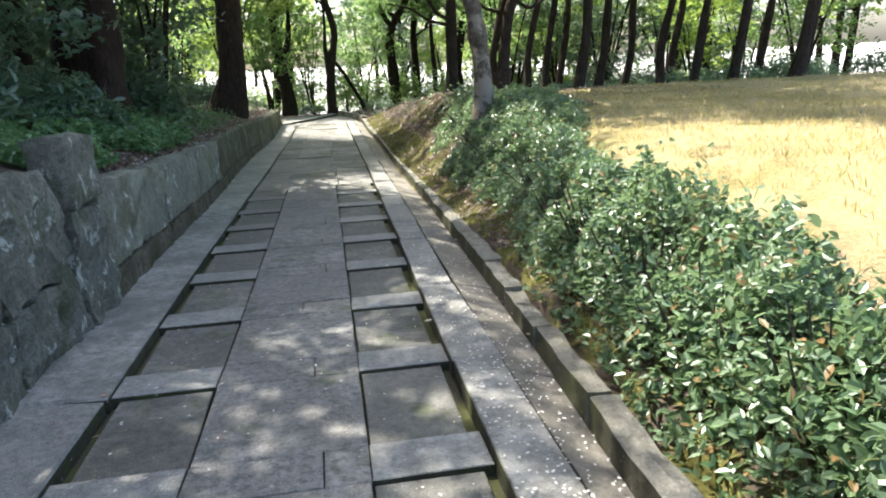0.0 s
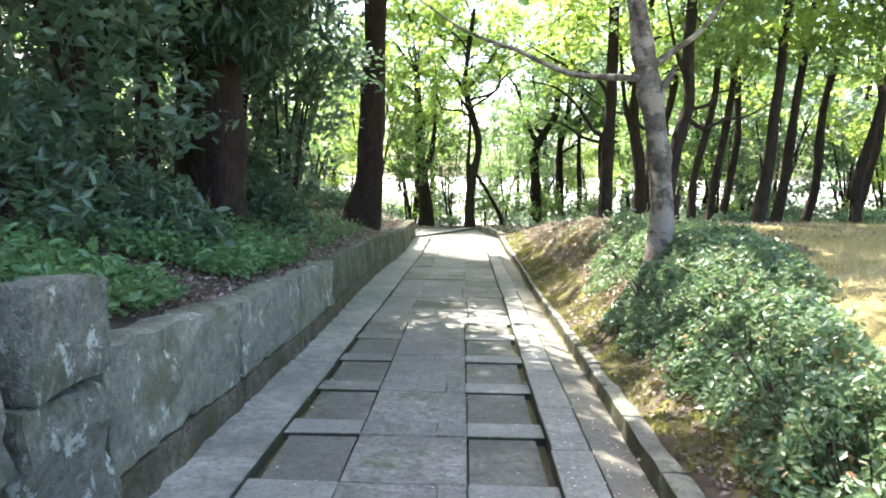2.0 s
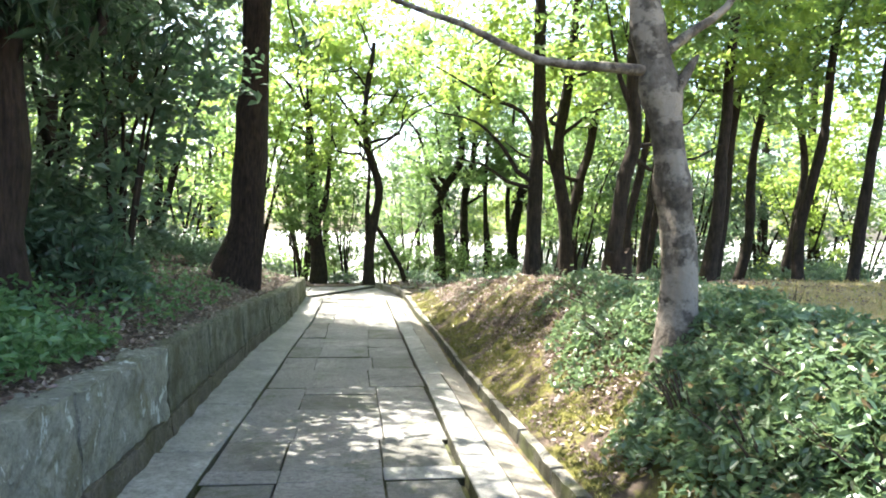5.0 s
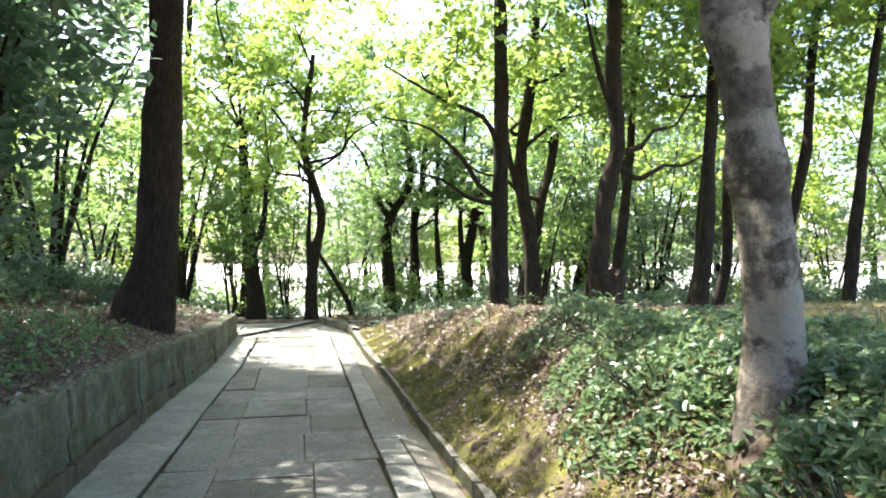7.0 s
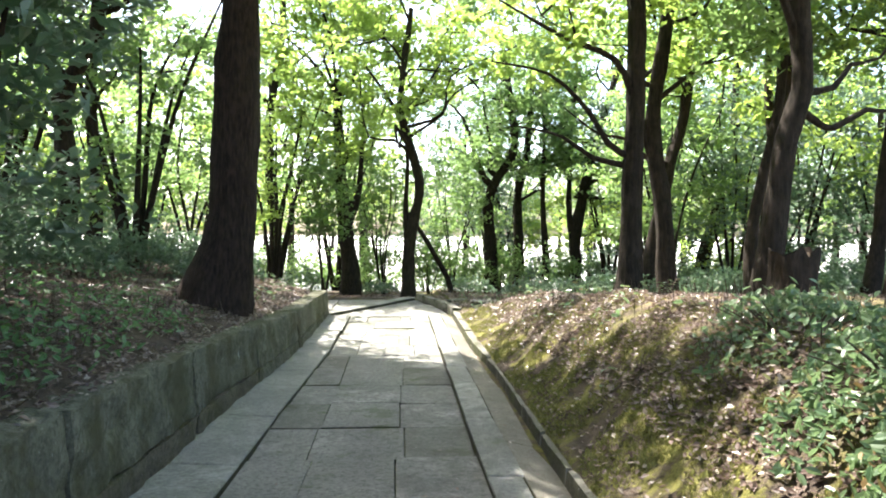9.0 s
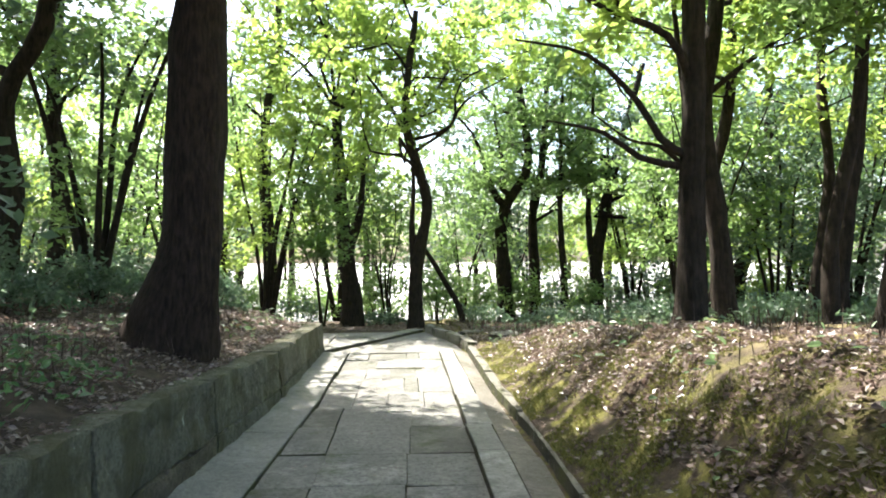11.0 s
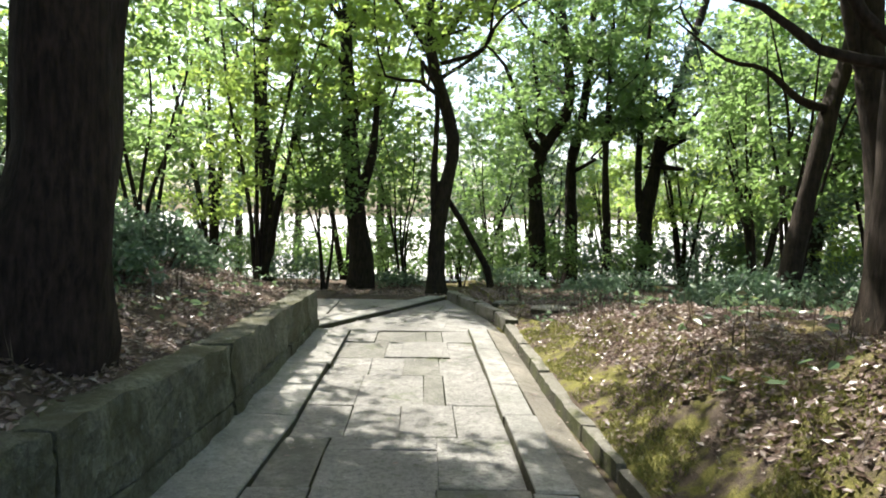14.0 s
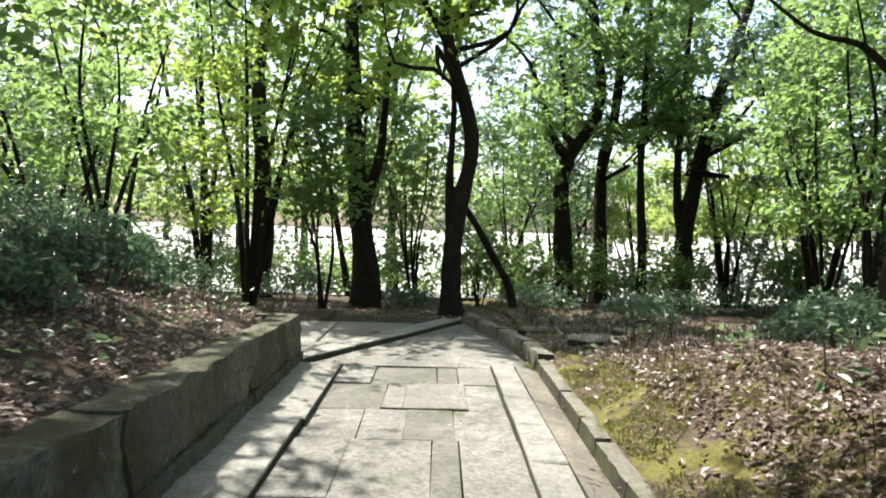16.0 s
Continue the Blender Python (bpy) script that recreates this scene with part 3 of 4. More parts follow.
# ---- trees ----
def tree(base, line, radius, clusters, per=520, leaf=(0.16, 0.085), bark=BARK, leaves=LEAF, name="tree", label="", flare=1.5,
         limbs=6, fork=None, group="", bare=(), spread=1.0, droop=0.35, sides=12, twigs=True, bulges=()):
    """A tree: trunk along line (offsets from the base), limbs to the leaf clusters, crown of single leaves."""
    bx, by = base
    bz = ground_z(bx, by) - 0.12
    t = thing(name, (bx, by, bz), label or "dark-trunked broadleaf tree in the wood", "tree", group)
    pts = curve_points([(0, 0, 0), *line], 0.1 if bulges else 0.3)
    top = pts[-1].z
    rad = []
    for p in pts:
        k = max(p.z, 0) / top
        rad.append(radius * (1 - 0.62 * k) + radius * (flare - 1) * math.exp(-max(p.z, 0) / (radius * 2.2)))
    for bz_, amount, wide in bulges:
        rad = [q * (1 + amount * math.exp(-((p.z - bz_) / wide) ** 2)) for q, p in zip(rad, pts)]
    v, f = tube(pts, rad, sides, 0.35, bx * 3.1 + by)
    mesh_of("trunk", v, f, bark, t, True)
    def on_trunk(z):
        q = min(pts, key=lambda p: abs(p.z - z))
        return q.copy(), radius * (1 - 0.62 * max(q.z, 0) / top)
    if fork:
        for path_ in fork:
            fp = curve_points(path_, 0.3)
            q, r0 = on_trunk(fp[0].z)
            fp[0] = q
            rr = [r0 * (0.62 - 0.45 * i / (len(fp) - 1)) for i in range(len(fp))]
            v, f = tube(fp, rr, 8, 0.25, by)
            mesh_of("limb", v, f, bark, t, True)
    for path_ in bare:
        fp = curve_points(path_[1:], 0.2)
        rr = [path_[0] * (1 - 0.8 * i / (len(fp) - 1)) for i in range(len(fp))]
        v, f = tube(fp, rr, 7, 0.2, by)
        mesh_of("limb", v, f, bark, t, True)
    order = sorted(range(len(clusters)), key=lambda i: -clusters[i][3])
    twig_v, twig_f, nodes = [], [], []
    for rank, i in enumerate(order):
        cx, cy, cz, cr = clusters[i]
        end = Vector((cx, cy, cz))
        flat = math.hypot(cx, cy)
        if rank < limbs:
            q, r0 = on_trunk(max(min(cz - 0.6 * flat - 0.3, top * 0.96), min(2.2, top * 0.5)))
            wig = [Vector((rng.normal(0, 0.26), rng.normal(0, 0.2), rng.normal(-0.03, 0.2))) for _ in range(3)]
            lp = curve_points([q, q.lerp(end, 0.3) + wig[0], q.lerp(end, 0.62) + wig[1], end], 0.3)
            r1 = max(0.016, min(r0 * 0.45, 0.022 + 0.016 * flat + 0.014 * cr))
            rr = [r1 * (1 - 0.8 * k / (len(lp) - 1)) for k in range(len(lp))]
            v, f = tube(lp, rr, 6, 0.2, cz)
            mesh_of("limb", v, f, bark, t, True)
            nodes += lp[len(lp) // 3:]
        elif twigs and nodes:
            q = min(nodes, key=lambda p: (p - end).length + 0.8 * max(0, p.z - end.z))
            if (q - end).length < 2.2:
                lp = [q, q.lerp(end, 0.5) + Vector((rng.normal(0, 0.12), rng.normal(0, 0.12), rng.normal(0, 0.1))), end]
                v, f = tube(lp, (0.02, 0.013, 0.006), 4)
                o = len(twig_v)
                twig_v += v
                twig_f += [tuple(k + o for k in q_) for q_ in f]
                nodes += lp[1:]
    if twig_v:
        tagged(mesh_of("branchwork", twig_v, twig_f, bark, t, True), kind="stuff")
    if clusters:
        v, f = leaf_arrays(scatter(clusters, per), leaf[0], leaf[1], droop, spread)
        mesh_of("crown", v, f, leaves, t)
    return t


def crown(cx, cy, z0, z1, r, n, size=(0.6, 1.0)):
    """Leaf clusters in an uneven ellipsoid."""
    out = []
    for _ in range(n):
        a, k = rng.uniform(0, 2 * np.pi), math.sqrt(rng.uniform(0.03, 1))
        w = rng.uniform(-1, 1)
        rr = r * k * math.sqrt(max(0.15, 1 - 0.7 * w * w))
        out.append((cx + rr * math.cos(a), cy + rr * math.sin(a), (z0 + z1) / 2 + w * (z1 - z0) / 2, rng.uniform(*size)))
    return out


# the big dark trunk above the wall
# both crown parts are set off behind-left, added to shade the paving
tree((-2.24, 15.75), [(0.12, 0, 0.45), (0.2, 0, 0.9), (0.26, 0, 1.6), (0.31, 0, 3), (0.46, 0, 7), (0.55, 0, 12), (0.6, 0, 15)], 0.27,
     crown(-2.1, 1.2, 5.6, 13, 2.0, 22, (0.6, 1.0)) + crown(-1.6, 2.3, 6.5, 12, 1.7, 32, (0.6, 1.0)), 420, (0.2, 0.06),
     REDBARK, NEEDLE, "conifer_tree", "tall dark red-brown conifer with flared base above the wall", 1.75, 6, droop=0.6, sides=18)
# dark conifers up the left bank, whose crowns shade the way
for (x, y, r, lx) in ((-2.85, 9.4, 0.23, 0.1), (-3.4, 9.9, 0.21, 0.0), (-4.3, 10.6, 0.15, 0.1), (-3.7, 6.3, 0.22, 0.0), (-5.6, 11.5, 0.28, -0.1), (-3.7, 3.3, 0.22, 0.1), (-6.8, 5.4, 0.27, 0.0), (-4.9, -0.2, 0.26, 0.0)):
    low = 1.9 if y > 5 else 2.6
    cl = crown(lx - 0.8, 0, low, 9.5, 2.35, 46, (0.7, 1.15))
    tree((x, y), [(lx * 0.2, 0, 2.5), (lx * 0.6, 0, 6), (lx, 0, 10)], r, cl, 420, (0.22, 0.06), REDBARK, NEEDLE, "conifer_tree",
         "dark shaded conifer with drooping sprays on the bank", 1.5, 6, group="dark conifers on the bank", droop=0.7)
# grey smooth-barked tree on the right bank
# second crown part hangs above view, added to shade the bushes; the first shades the lawn
tree((2.0, 8.52), [(0.0, 0, 0.6), (-0.04, 0.02, 1.1), (-0.13, 0.04, 1.7), (-0.27, 0.08, 2.4), (-0.36, 0.1, 3.0), (-0.25, 0.3, 3.8), (-0.1, 0.5, 5.2)], 0.122,
     crown(0.8, 1.2, 4.3, 7.6, 2.9, 62, (0.5, 0.9)) + crown(-1.9, 1.1, 4.7, 6.6, 1.8, 26, (0.45, 0.7)), 400, (0.14, 0.07), GREYBARK, LEAF, "grey_tree", "blotched grey-brown tree with knots and long bare limb", 1.4, 6,
     bare=((0.04, (-0.2, 0.06, 2.0), (-0.55, 0.0, 2.0), (-1.0, 0.15, 2.06), (-1.5, 0.25, 2.3), (-2.0, 0.4, 2.5), (-2.6, 0.5, 2.9)),
           (0.06, (-0.3, 0.09, 2.35), (-0.42, 0.05, 3.1), (-0.35, 0.0, 3.9), (-0.6, 0.1, 4.8)),
           (0.055, (-0.14, 0.0, 1.78), (-0.03, -0.03, 1.95), (0.03, -0.04, 2.06), (0.06, -0.04, 2.10)),
           (0.042, (-0.18, 0.04, 2.1), (0.08, 0.04, 2.3), (0.32, 0.08, 2.48), (0.62, 0.15, 2.9), (1.0, 0.3, 3.3))), sides=18, bulges=((1.22, 0.3, 0.09), (1.86, 0.32, 0.12), (2.3, 0.25, 0.16)))
# wood on the right
# last two crown parts are added shade casters: unseen one for the lawn, one for the bank
tree((3.03, 16.4), [(0.02, 0, 1.5), (0.05, 0, 4), (0.05, 0.2, 9)], 0.15, crown(0.4, 0.3, 4.0, 9, 2.2, 30) + crown(-1.2, -0.2, 3.0, 4.6, 1.4, 8, (0.4, 0.7)) + crown(-1.2, -2.2, 8, 10.5, 3.0, 40, (0.7, 1.1)) + crown(-2.9, 3.3, 6.5, 9.5, 1.7, 20, (0.6, 1.0)), 330, group="wood trees", leaves=LEAF_YELLOW, limbs=9,
     bare=((0.05, (-0.03, 0, 1.98), (-0.35, -0.1, 2.15), (-0.6, -0.1, 2.55), (-1.15, -0.2, 3.0), (-1.9, -0.2, 3.15)), (0.045, (-0.03, 0, 1.86), (-0.5, 0.1, 1.98), (-0.9, 0.1, 2.25), (-1.5, 0.2, 2.4)),
           (0.05, (0.05, 0, 2.7), (-0.3, -0.2, 3.2), (-1.0, -0.3, 3.45), (-1.9, -0.4, 3.9))), label="straight dark tree with crooked limbs over the bank")
tree((4.3, 18.35), [(-0.05, 0, 1.5), (-0.25, 0, 3), (0.0, 0, 5), (0.3, 0, 9)], 0.15, crown(0.3, 0, 3.6, 9, 2.4, 34), 300, group="wood trees", leaves=LEAF, limbs=8,
     fork=([(-0.1, 0, 2.0), (-0.45, 0, 3.0), (-0.7, 0, 5)],))
tree((5.1, 21.5), [(0.12, 0, 1.2), (0.5, 0, 3), (0.85, 0, 4.5), (1.0, 0, 8)], 0.15, crown(0.6, 0, 4.0, 9, 2.3, 30), 300, group="wood trees", leaves=LEAF_YELLOW, limbs=8,
     bare=((0.06, (0.5, 0, 3.0), (0.0, -0.1, 3.1), (-0.5, -0.1, 3.5), (-1.1, -0.2, 3.6), (-1.8, -0.2, 4.1)),), label="dark tree leaning away from the way")
# three upper crown parts added out of view, to shade lawn and bank
tree((3.68, 14.2), [(0.09, 0, 0.95), (0.2, 0, 1.75), (0.35, 0, 2.25), (0.32, 0, 2.75), (0.28, 0, 3.4), (0.5, 0.2, 6), (0.7, 0.2, 9.5)], 0.125, crown(0.6, 0.2, 3.6, 7.5, 2.2, 24) + crown(1.0, 0.3, 7.5, 10.5, 3.2, 30, (0.7, 1.1)) + crown(-1.2, -2.1, 7, 10, 2.6, 34, (0.6, 1.0)) + crown(-3.6, -0.3, 5.6, 8, 1.4, 9), 280, group="wood trees", limbs=8,
     bare=((0.05, (0.3, 0, 2.08), (0.5, 0, 1.93), (0.68, 0, 1.87), (1.02, 0, 2.06), (1.35, 0.1, 2.07), (1.9, 0.2, 2.35)), (0.042, (0.36, 0, 2.22), (0.68, 0, 2.28), (0.92, 0.1, 2.54), (1.3, 0.2, 2.64), (1.6, 0.2, 3.1)),
           (0.05, (0.32, 0, 2.7), (0.05, -0.1, 3.2), (-0.25, -0.2, 4.3))),
     label="dark leaning tree with crooked side limbs beside the stump")
for (x, y, r, lean, h, z0) in ((5.75, 15.1, 0.15, 0.12, 8, 3.4), (5.3, 17.5, 0.12, 0.10, 9, 3.4), (6.1, 18.6, 0.13, 0.12, 9, 3.2), (7.2, 17.6, 0.15, 0.16, 8, 3.4),
                               (8.4, 18.7, 0.14, 0.18, 8, 3.2), (8.7, 16.9, 0.15, 0.17, 8, 3.2), (9.0, 15.8, 0.14, 0.22, 8, 3.4), (9.3, 14.6, 0.14, 0.2, 8, 3.4),
                               (10.2, 13.6, 0.17, 0.24, 8, 3.6), (11.6, 15.4, 0.15, 0.2, 8, 3.2), (12.4, 18.3, 0.16, 0.15, 9, 3.0), (10.4, 20.0, 0.15, 0.12, 9, 3.0), (7.4, 21.5, 0.15, 0.1, 9, 2.8)):
    w = rng.normal(0, 0.08, 6)
    # second crown part sits above view, added only to shade the far lawn
    tree((x, y), [(lean * 0.9 + w[0], w[1], 1.2), (lean * 2.4 + w[2], w[3], 3), (lean * 4.2 + w[4], w[5], 5.2), (lean * 7, 0, h)], r * 0.8,
         crown(lean * 5, 0, z0 + 0.4, h + 1, 2.2, 26) + crown(lean * 6, 0, h, h + 3, 2.8, 12, (0.8, 1.2)), 270, group="wood trees", leaves=LEAF if rng.random() < 0.6 else LEAF_YELLOW, label="slim dark tree leaning towards the lawn", limbs=7)
# trees round the bend
tree((0.24, 25.1), [(-0.05, 0, 0.5), (-0.04, 0, 1.3), (0.04, 0, 1.9), (0.22, 0, 2.8), (0.17, 0, 3.4), (-0.08, 0, 4.2), (-0.26, 0, 5.2), (0.0, 0, 7.5)], 0.165, crown(-0.1, 0, 4.8, 9.5, 3.0, 48, (0.5, 0.9)), 330, (0.19, 0.10), flare=1.7, limbs=12,
     leaves=LEAF_YELLOW, label="crooked brown tree standing at the bend of the way",
     fork=([(-0.2, 0, 4.6), (-0.7, 0, 5.4), (-1.3, 0, 6.2)], [(-0.2, 0, 4.8), (0.3, 0, 5.4), (0.8, 0, 6.2)], [(-0.08, 0.02, 1.3), (-0.12, 0.05, 2.4), (-0.08, 0.0, 3.6), (-0.2, 0, 4.6)]))
tree((-1.45, 26.8), [(0.05, 0, 0.8), (-0.08, 0, 1.9), (-0.2, 0, 3), (-0.35, 0, 6)], 0.26, crown(-0.3, 0, 3.4, 9, 2.6, 32) + crown(-0.8, 0.5, 7.5, 11.5, 2.9, 28), 250, (0.19, 0.10), limbs=10, flare=1.25, leaves=LEAF_YELLOW,
     fork=([(-0.1, 0, 2.0), (0.25, 0, 3.0), (0.4, 0, 5)],), label="thick short-boled tree behind the landing")
tree((3.07, 30.6), [(-0.03, 0, 1.2), (-0.1, 0, 3.2), (0.2, 0, 4.0), (0.65, 0, 4.7), (0.75, 0, 5.6), (0.4, 0, 8)], 0.24, crown(0.1, 0, 4.4, 10, 2.8, 40), 330, (0.19, 0.10), limbs=10, flare=1.2,
     fork=([(-0.1, 0, 3.6), (-0.5, 0, 4.6), (-1.0, 0, 6.0), (-1.6, 0, 6.6)], [(-0.1, 0, 3.9), (-0.05, 0, 5.0), (-0.3, 0, 6.4)]), label="elbowed dark tree with broken crown")
tree((4.15, 31.4), [(0.0, 0, 1.5), (-0.05, 0, 3.6), (0.25, 0, 5), (0.5, 0, 8.5)], 0.2, crown(0.3, 0, 4.2, 9.5, 2.4, 30), 270, (0.19, 0.10), limbs=10, label="straight dark tree at the wood's edge")
tree((5.7, 29.9), [(0.1, 0, 1.0), (0.1, 0, 2.0), (0.45, 0, 4), (1.0, 0, 6), (1.6, 0, 8)], 0.22, crown(0.8, 0, 4.0, 9.5, 3.0, 36), 270, (0.19, 0.10), limbs=10,
     fork=([(0.1, 0, 1.2), (-0.15, 0, 3), (-0.05, 0, 5.5), (0.1, 0, 8)],), label="twin-stemmed dark tree among shrubs")
tree((4.75, 29.8), [(0, 0, 1.5), (-0.1, 0, 3.5), (0.0, 0, 7)], 0.12, crown(0, 0, 3.8, 8, 1.6, 16), 340, (0.19, 0.10), label="thin dark tree among shrubs")
tree((9.4, 28.6), [(0.25, 0, 1.5), (0.7, 0, 3.2), (1.1, 0, 5), (1.2, 0, 9)], 0.22, crown(0.8, 0, 3.4, 9.5, 3.2, 46), 330, (0.19, 0.10), limbs=10, label="leaning dark tree at the wood's edge")
# multi-stemmed small trees
def clump(x, y, stems, h, spread_, r, label="multi-stemmed small tree with thin dark stems", leaves=LEAF, n=22, z0=1.6):
    bz = ground_z(x, y) - 0.08
    t = thing("small_tree", (x, y, bz), label, "tree", "small trees of the wood")
    cl = []
    for i in range(stems):
        a = rng.uniform(0, 2 * np.pi)
        d = spread_ * rng.uniform(0.3, 1)
        e = Vector((d * math.cos(a), d * math.sin(a), h * rng.uniform(0.75, 1)))
        pts = curve_points([(0.06 * math.cos(a), 0.06 * math.sin(a), 0), (e.x * 0.25 + rng.normal(0, 0.06), e.y * 0.25, h * 0.3), (e.x * 0.6 + rng.normal(0, 0.1), e.y * 0.6, h * 0.62), e], 0.35)
        rr = [r * (1 - 0.75 * k / (len(pts) - 1)) for k in range(len(pts))]
        v, f = tube(pts, rr, 6, 0.2, x + i)
        mesh_of("stem", v, f, BARK, t, True)
        for k in range(2):
            q = pts[int(len(pts) * rng.uniform(0.5, 0.98))]
            cl.append((q.x + rng.normal(0, 0.25), q.y + rng.normal(0, 0.25), q.z + 0.1, rng.uniform(0.45, 0.8)))
    cl += crown(0, 0, z0, h + 0.4, spread_ * 1.1, n, (0.4, 0.75))
    v, f = leaf_arrays(scatter(cl, 310), 0.15, 0.08, 0.3)
    mesh_of("crown", v, f, leaves, t)
    return t


clump(-3.35, 25.8, 7, 6.2, 1.6, 0.055, n=30, leaves=LEAF_YELLOW)
clump(-1.95, 25.3, 4, 3.6, 0.8, 0.035)
clump(-5.4, 29.6, 5, 8.0, 2.0, 0.09, n=40, leaves=LEAF_YELLOW)
clump(-2.2, 31.0, 5, 8.5, 2.0, 0.09, n=40, z0=3.0)
clump(-4.9, 23.8, 5, 4.5, 1.5, 0.05)
clump(-6.6, 25.5, 5, 5.0, 1.7, 0.06)
clump(-0.5, 28.3, 6, 4.2, 1.3, 0.03)
clump(1.7, 30.5, 5, 4.0, 1.4, 0.04)
clump(7.2, 30.8, 6, 4.8, 1.6, 0.06, leaves=LEAF_YELLOW)
clump(6.6, 25.4, 5, 4.6, 1.6, 0.045, n=34)
clump(8.4, 24.4, 5, 5.2, 1.9, 0.05, n=42, leaves=LEAF_DARK)
clump(-4.6, 19.6, 6, 5.0, 1.7, 0.07, "green small tree above the wall", LEAF, 30, 0.9)
clump(-6.2, 16.4, 6, 5.2, 1.9, 0.07, "dark glossy-leaved small tree above the wall", LEAF_DARK, 34, 0.7)
clump(-3.9, 13.2, 6, 4.2, 1.6, 0.05, "dark glossy-leaved small tree above the wall", LEAF_DARK, 38, 0.6)
clump(-7.6, 20.8, 6, 5.4, 2.0, 0.07, "green small tree above the wall", LEAF, 34, 0.8)
clump(-3.3, 7.5, 6, 3.8, 1.2, 0.04, "dark drooping broad-leaved small tree on the bank", LEAF_DARK, 34, 0.9)
clump(-2.75, 11.9, 5, 3.4, 0.9, 0.035, "dark glossy-leaved small tree above the wall", LEAF_DARK, 24, 0.7)
shrub_kinds = [clump(-8.0, 28.5, 6, 4.6, 1.8, 0.05, n=30, z0=0.8, leaves=LEAF_DARK), clump(10.4, 27.2, 6, 4.2, 1.8, 0.05, n=30, z0=0.7, leaves=LEAF_YELLOW), clump(3.4, 34.0, 5, 5.0, 2.0, 0.05, n=32, z0=0.9)]
for i, (x, y) in enumerate(((1.0, 34.8), (6.0, 34.2), (8.6, 33.0), (-6.4, 32.6), (-10.0, 30.8), (12.2, 29.4), (13.5, 26.0), (12.6, 22.2), (15.0, 23.0), (-9.6, 26.4), (-8.4, 22.8), (14.6, 19.4), (16.4, 26.4), (10.8, 34.4), (-12.4, 33.5), (4.6, 35.6))):
    s = rng.uniform(0.85, 1.2)
    copy_thing(shrub_kinds[i % 3], Matrix.Translation((x, y, ground_z(x, y) - 0.1)) @ Matrix.Rotation(rng.uniform(0, 6.28), 4, "Z") @ Matrix.Diagonal((s, s, s, 1)))
clump(7.6, 27.4, 5, 6.4, 2.0, 0.06, n=46, leaves=LEAF_DARK, z0=1.2)
clump(10.4, 24.8, 5, 6.0, 2.1, 0.06, n=46, leaves=LEAF_DARK, z0=1.0)
clump(6.3, 23.6, 4, 5.0, 1.5, 0.05, n=30, leaves=LEAF, z0=1.6)
low_shrub = clump(0.9, 28.6, 5, 1.5, 0.55, 0.018, "low thin-stemmed shrub at the wood's edge", LEAF, 3, 0.4)
for x, y in ((-6.4, 28.6), (-0.9, 29.4), (2.2, 29.4), (5.0, 28.4), (8.0, 29.0), (3.7, 32.6), (-4.6, 31.2), (11.0, 29.8)):
    k = rng.uniform(0.7, 1.0)
    copy_thing(low_shrub, Matrix.Translation((x, y, ground_z(x, y) - 0.08)) @ Matrix.Rotation(rng.uniform(0, 6.28), 4, "Z") @ Matrix.Diagonal((k, k, k, 1)))
# crooked bare-limbed tree behind the big trunk
tree((-5.2, 18.2), [(0.2, 0, 1.2), (0.1, 0, 2.6), (0.6, 0, 3.6), (0.7, 0, 5), (1.2, 0, 7)], 0.16, crown(0.5, 0, 4.2, 8.5, 2.6, 32), 240, leaves=LEAF_DARK,
     fork=([(0.2, 0, 2.8), (-0.6, 0, 3.8), (-1.0, 0, 5)], [(0.6, 0, 3.8), (1.5, 0, 4.4), (2.4, 0, 4.6)]), label="crooked dark tree behind the tall conifer")
# added tree, placed so that its crown shades the left bank
tree((-6.0, 21.2), [(0.1, 0, 1.5), (0.0, 0, 3.5), (0.3, 0, 7)], 0.15, crown(0.4, 0, 3.6, 8.5, 2.7, 36), 240, leaves=LEAF_DARK, label="dark-leaved tree above the wall end")
# the two small crown parts are added above view to shade the path
tree((-5.0, 15.2), [(0.1, 0, 1.5), (0.2, 0, 3.5), (0.3, 0, 7.5)], 0.15, crown(0.5, 0, 3.4, 8.0, 2.5, 34) + crown(1.7, 1.3, 5.6, 8.4, 1.6, 34, (0.7, 1.1)) + crown(1.8, 3.2, 5.8, 8.6, 1.6, 32, (0.7, 1.1)), 360, leaves=LEAF_DARK, label="dark-leaved tree on the bank")
tree((-4.0, 29.0), [(0.1, 0, 2), (-0.1, 0, 5), (0.3, 0, 8), (0.4, 0, 11)], 0.2, crown(0.3, 0, 5.0, 12.5, 2.8, 50), 230, (0.2, 0.11), limbs=10, leaves=LEAF, label="tall thin-crowned tree behind the landing")
# fallen leaning stem behind the crooked tree
stem_line = curve_points([(0.2, 26.4, 1.75), (0.6, 26.5, 1.15), (1.0, 26.6, 0.5), (1.32, 26.6, -0.1), (1.45, 26.6, -0.75)], 0.2)
v, f = tube(stem_line, np.linspace(0.055, 0.085, len(stem_line)), 8, 0.2)
tagged(mesh_of("leaning_stem", v, f, BARK, None, True), "bare dark stem leaning over behind the crooked tree", "branch")

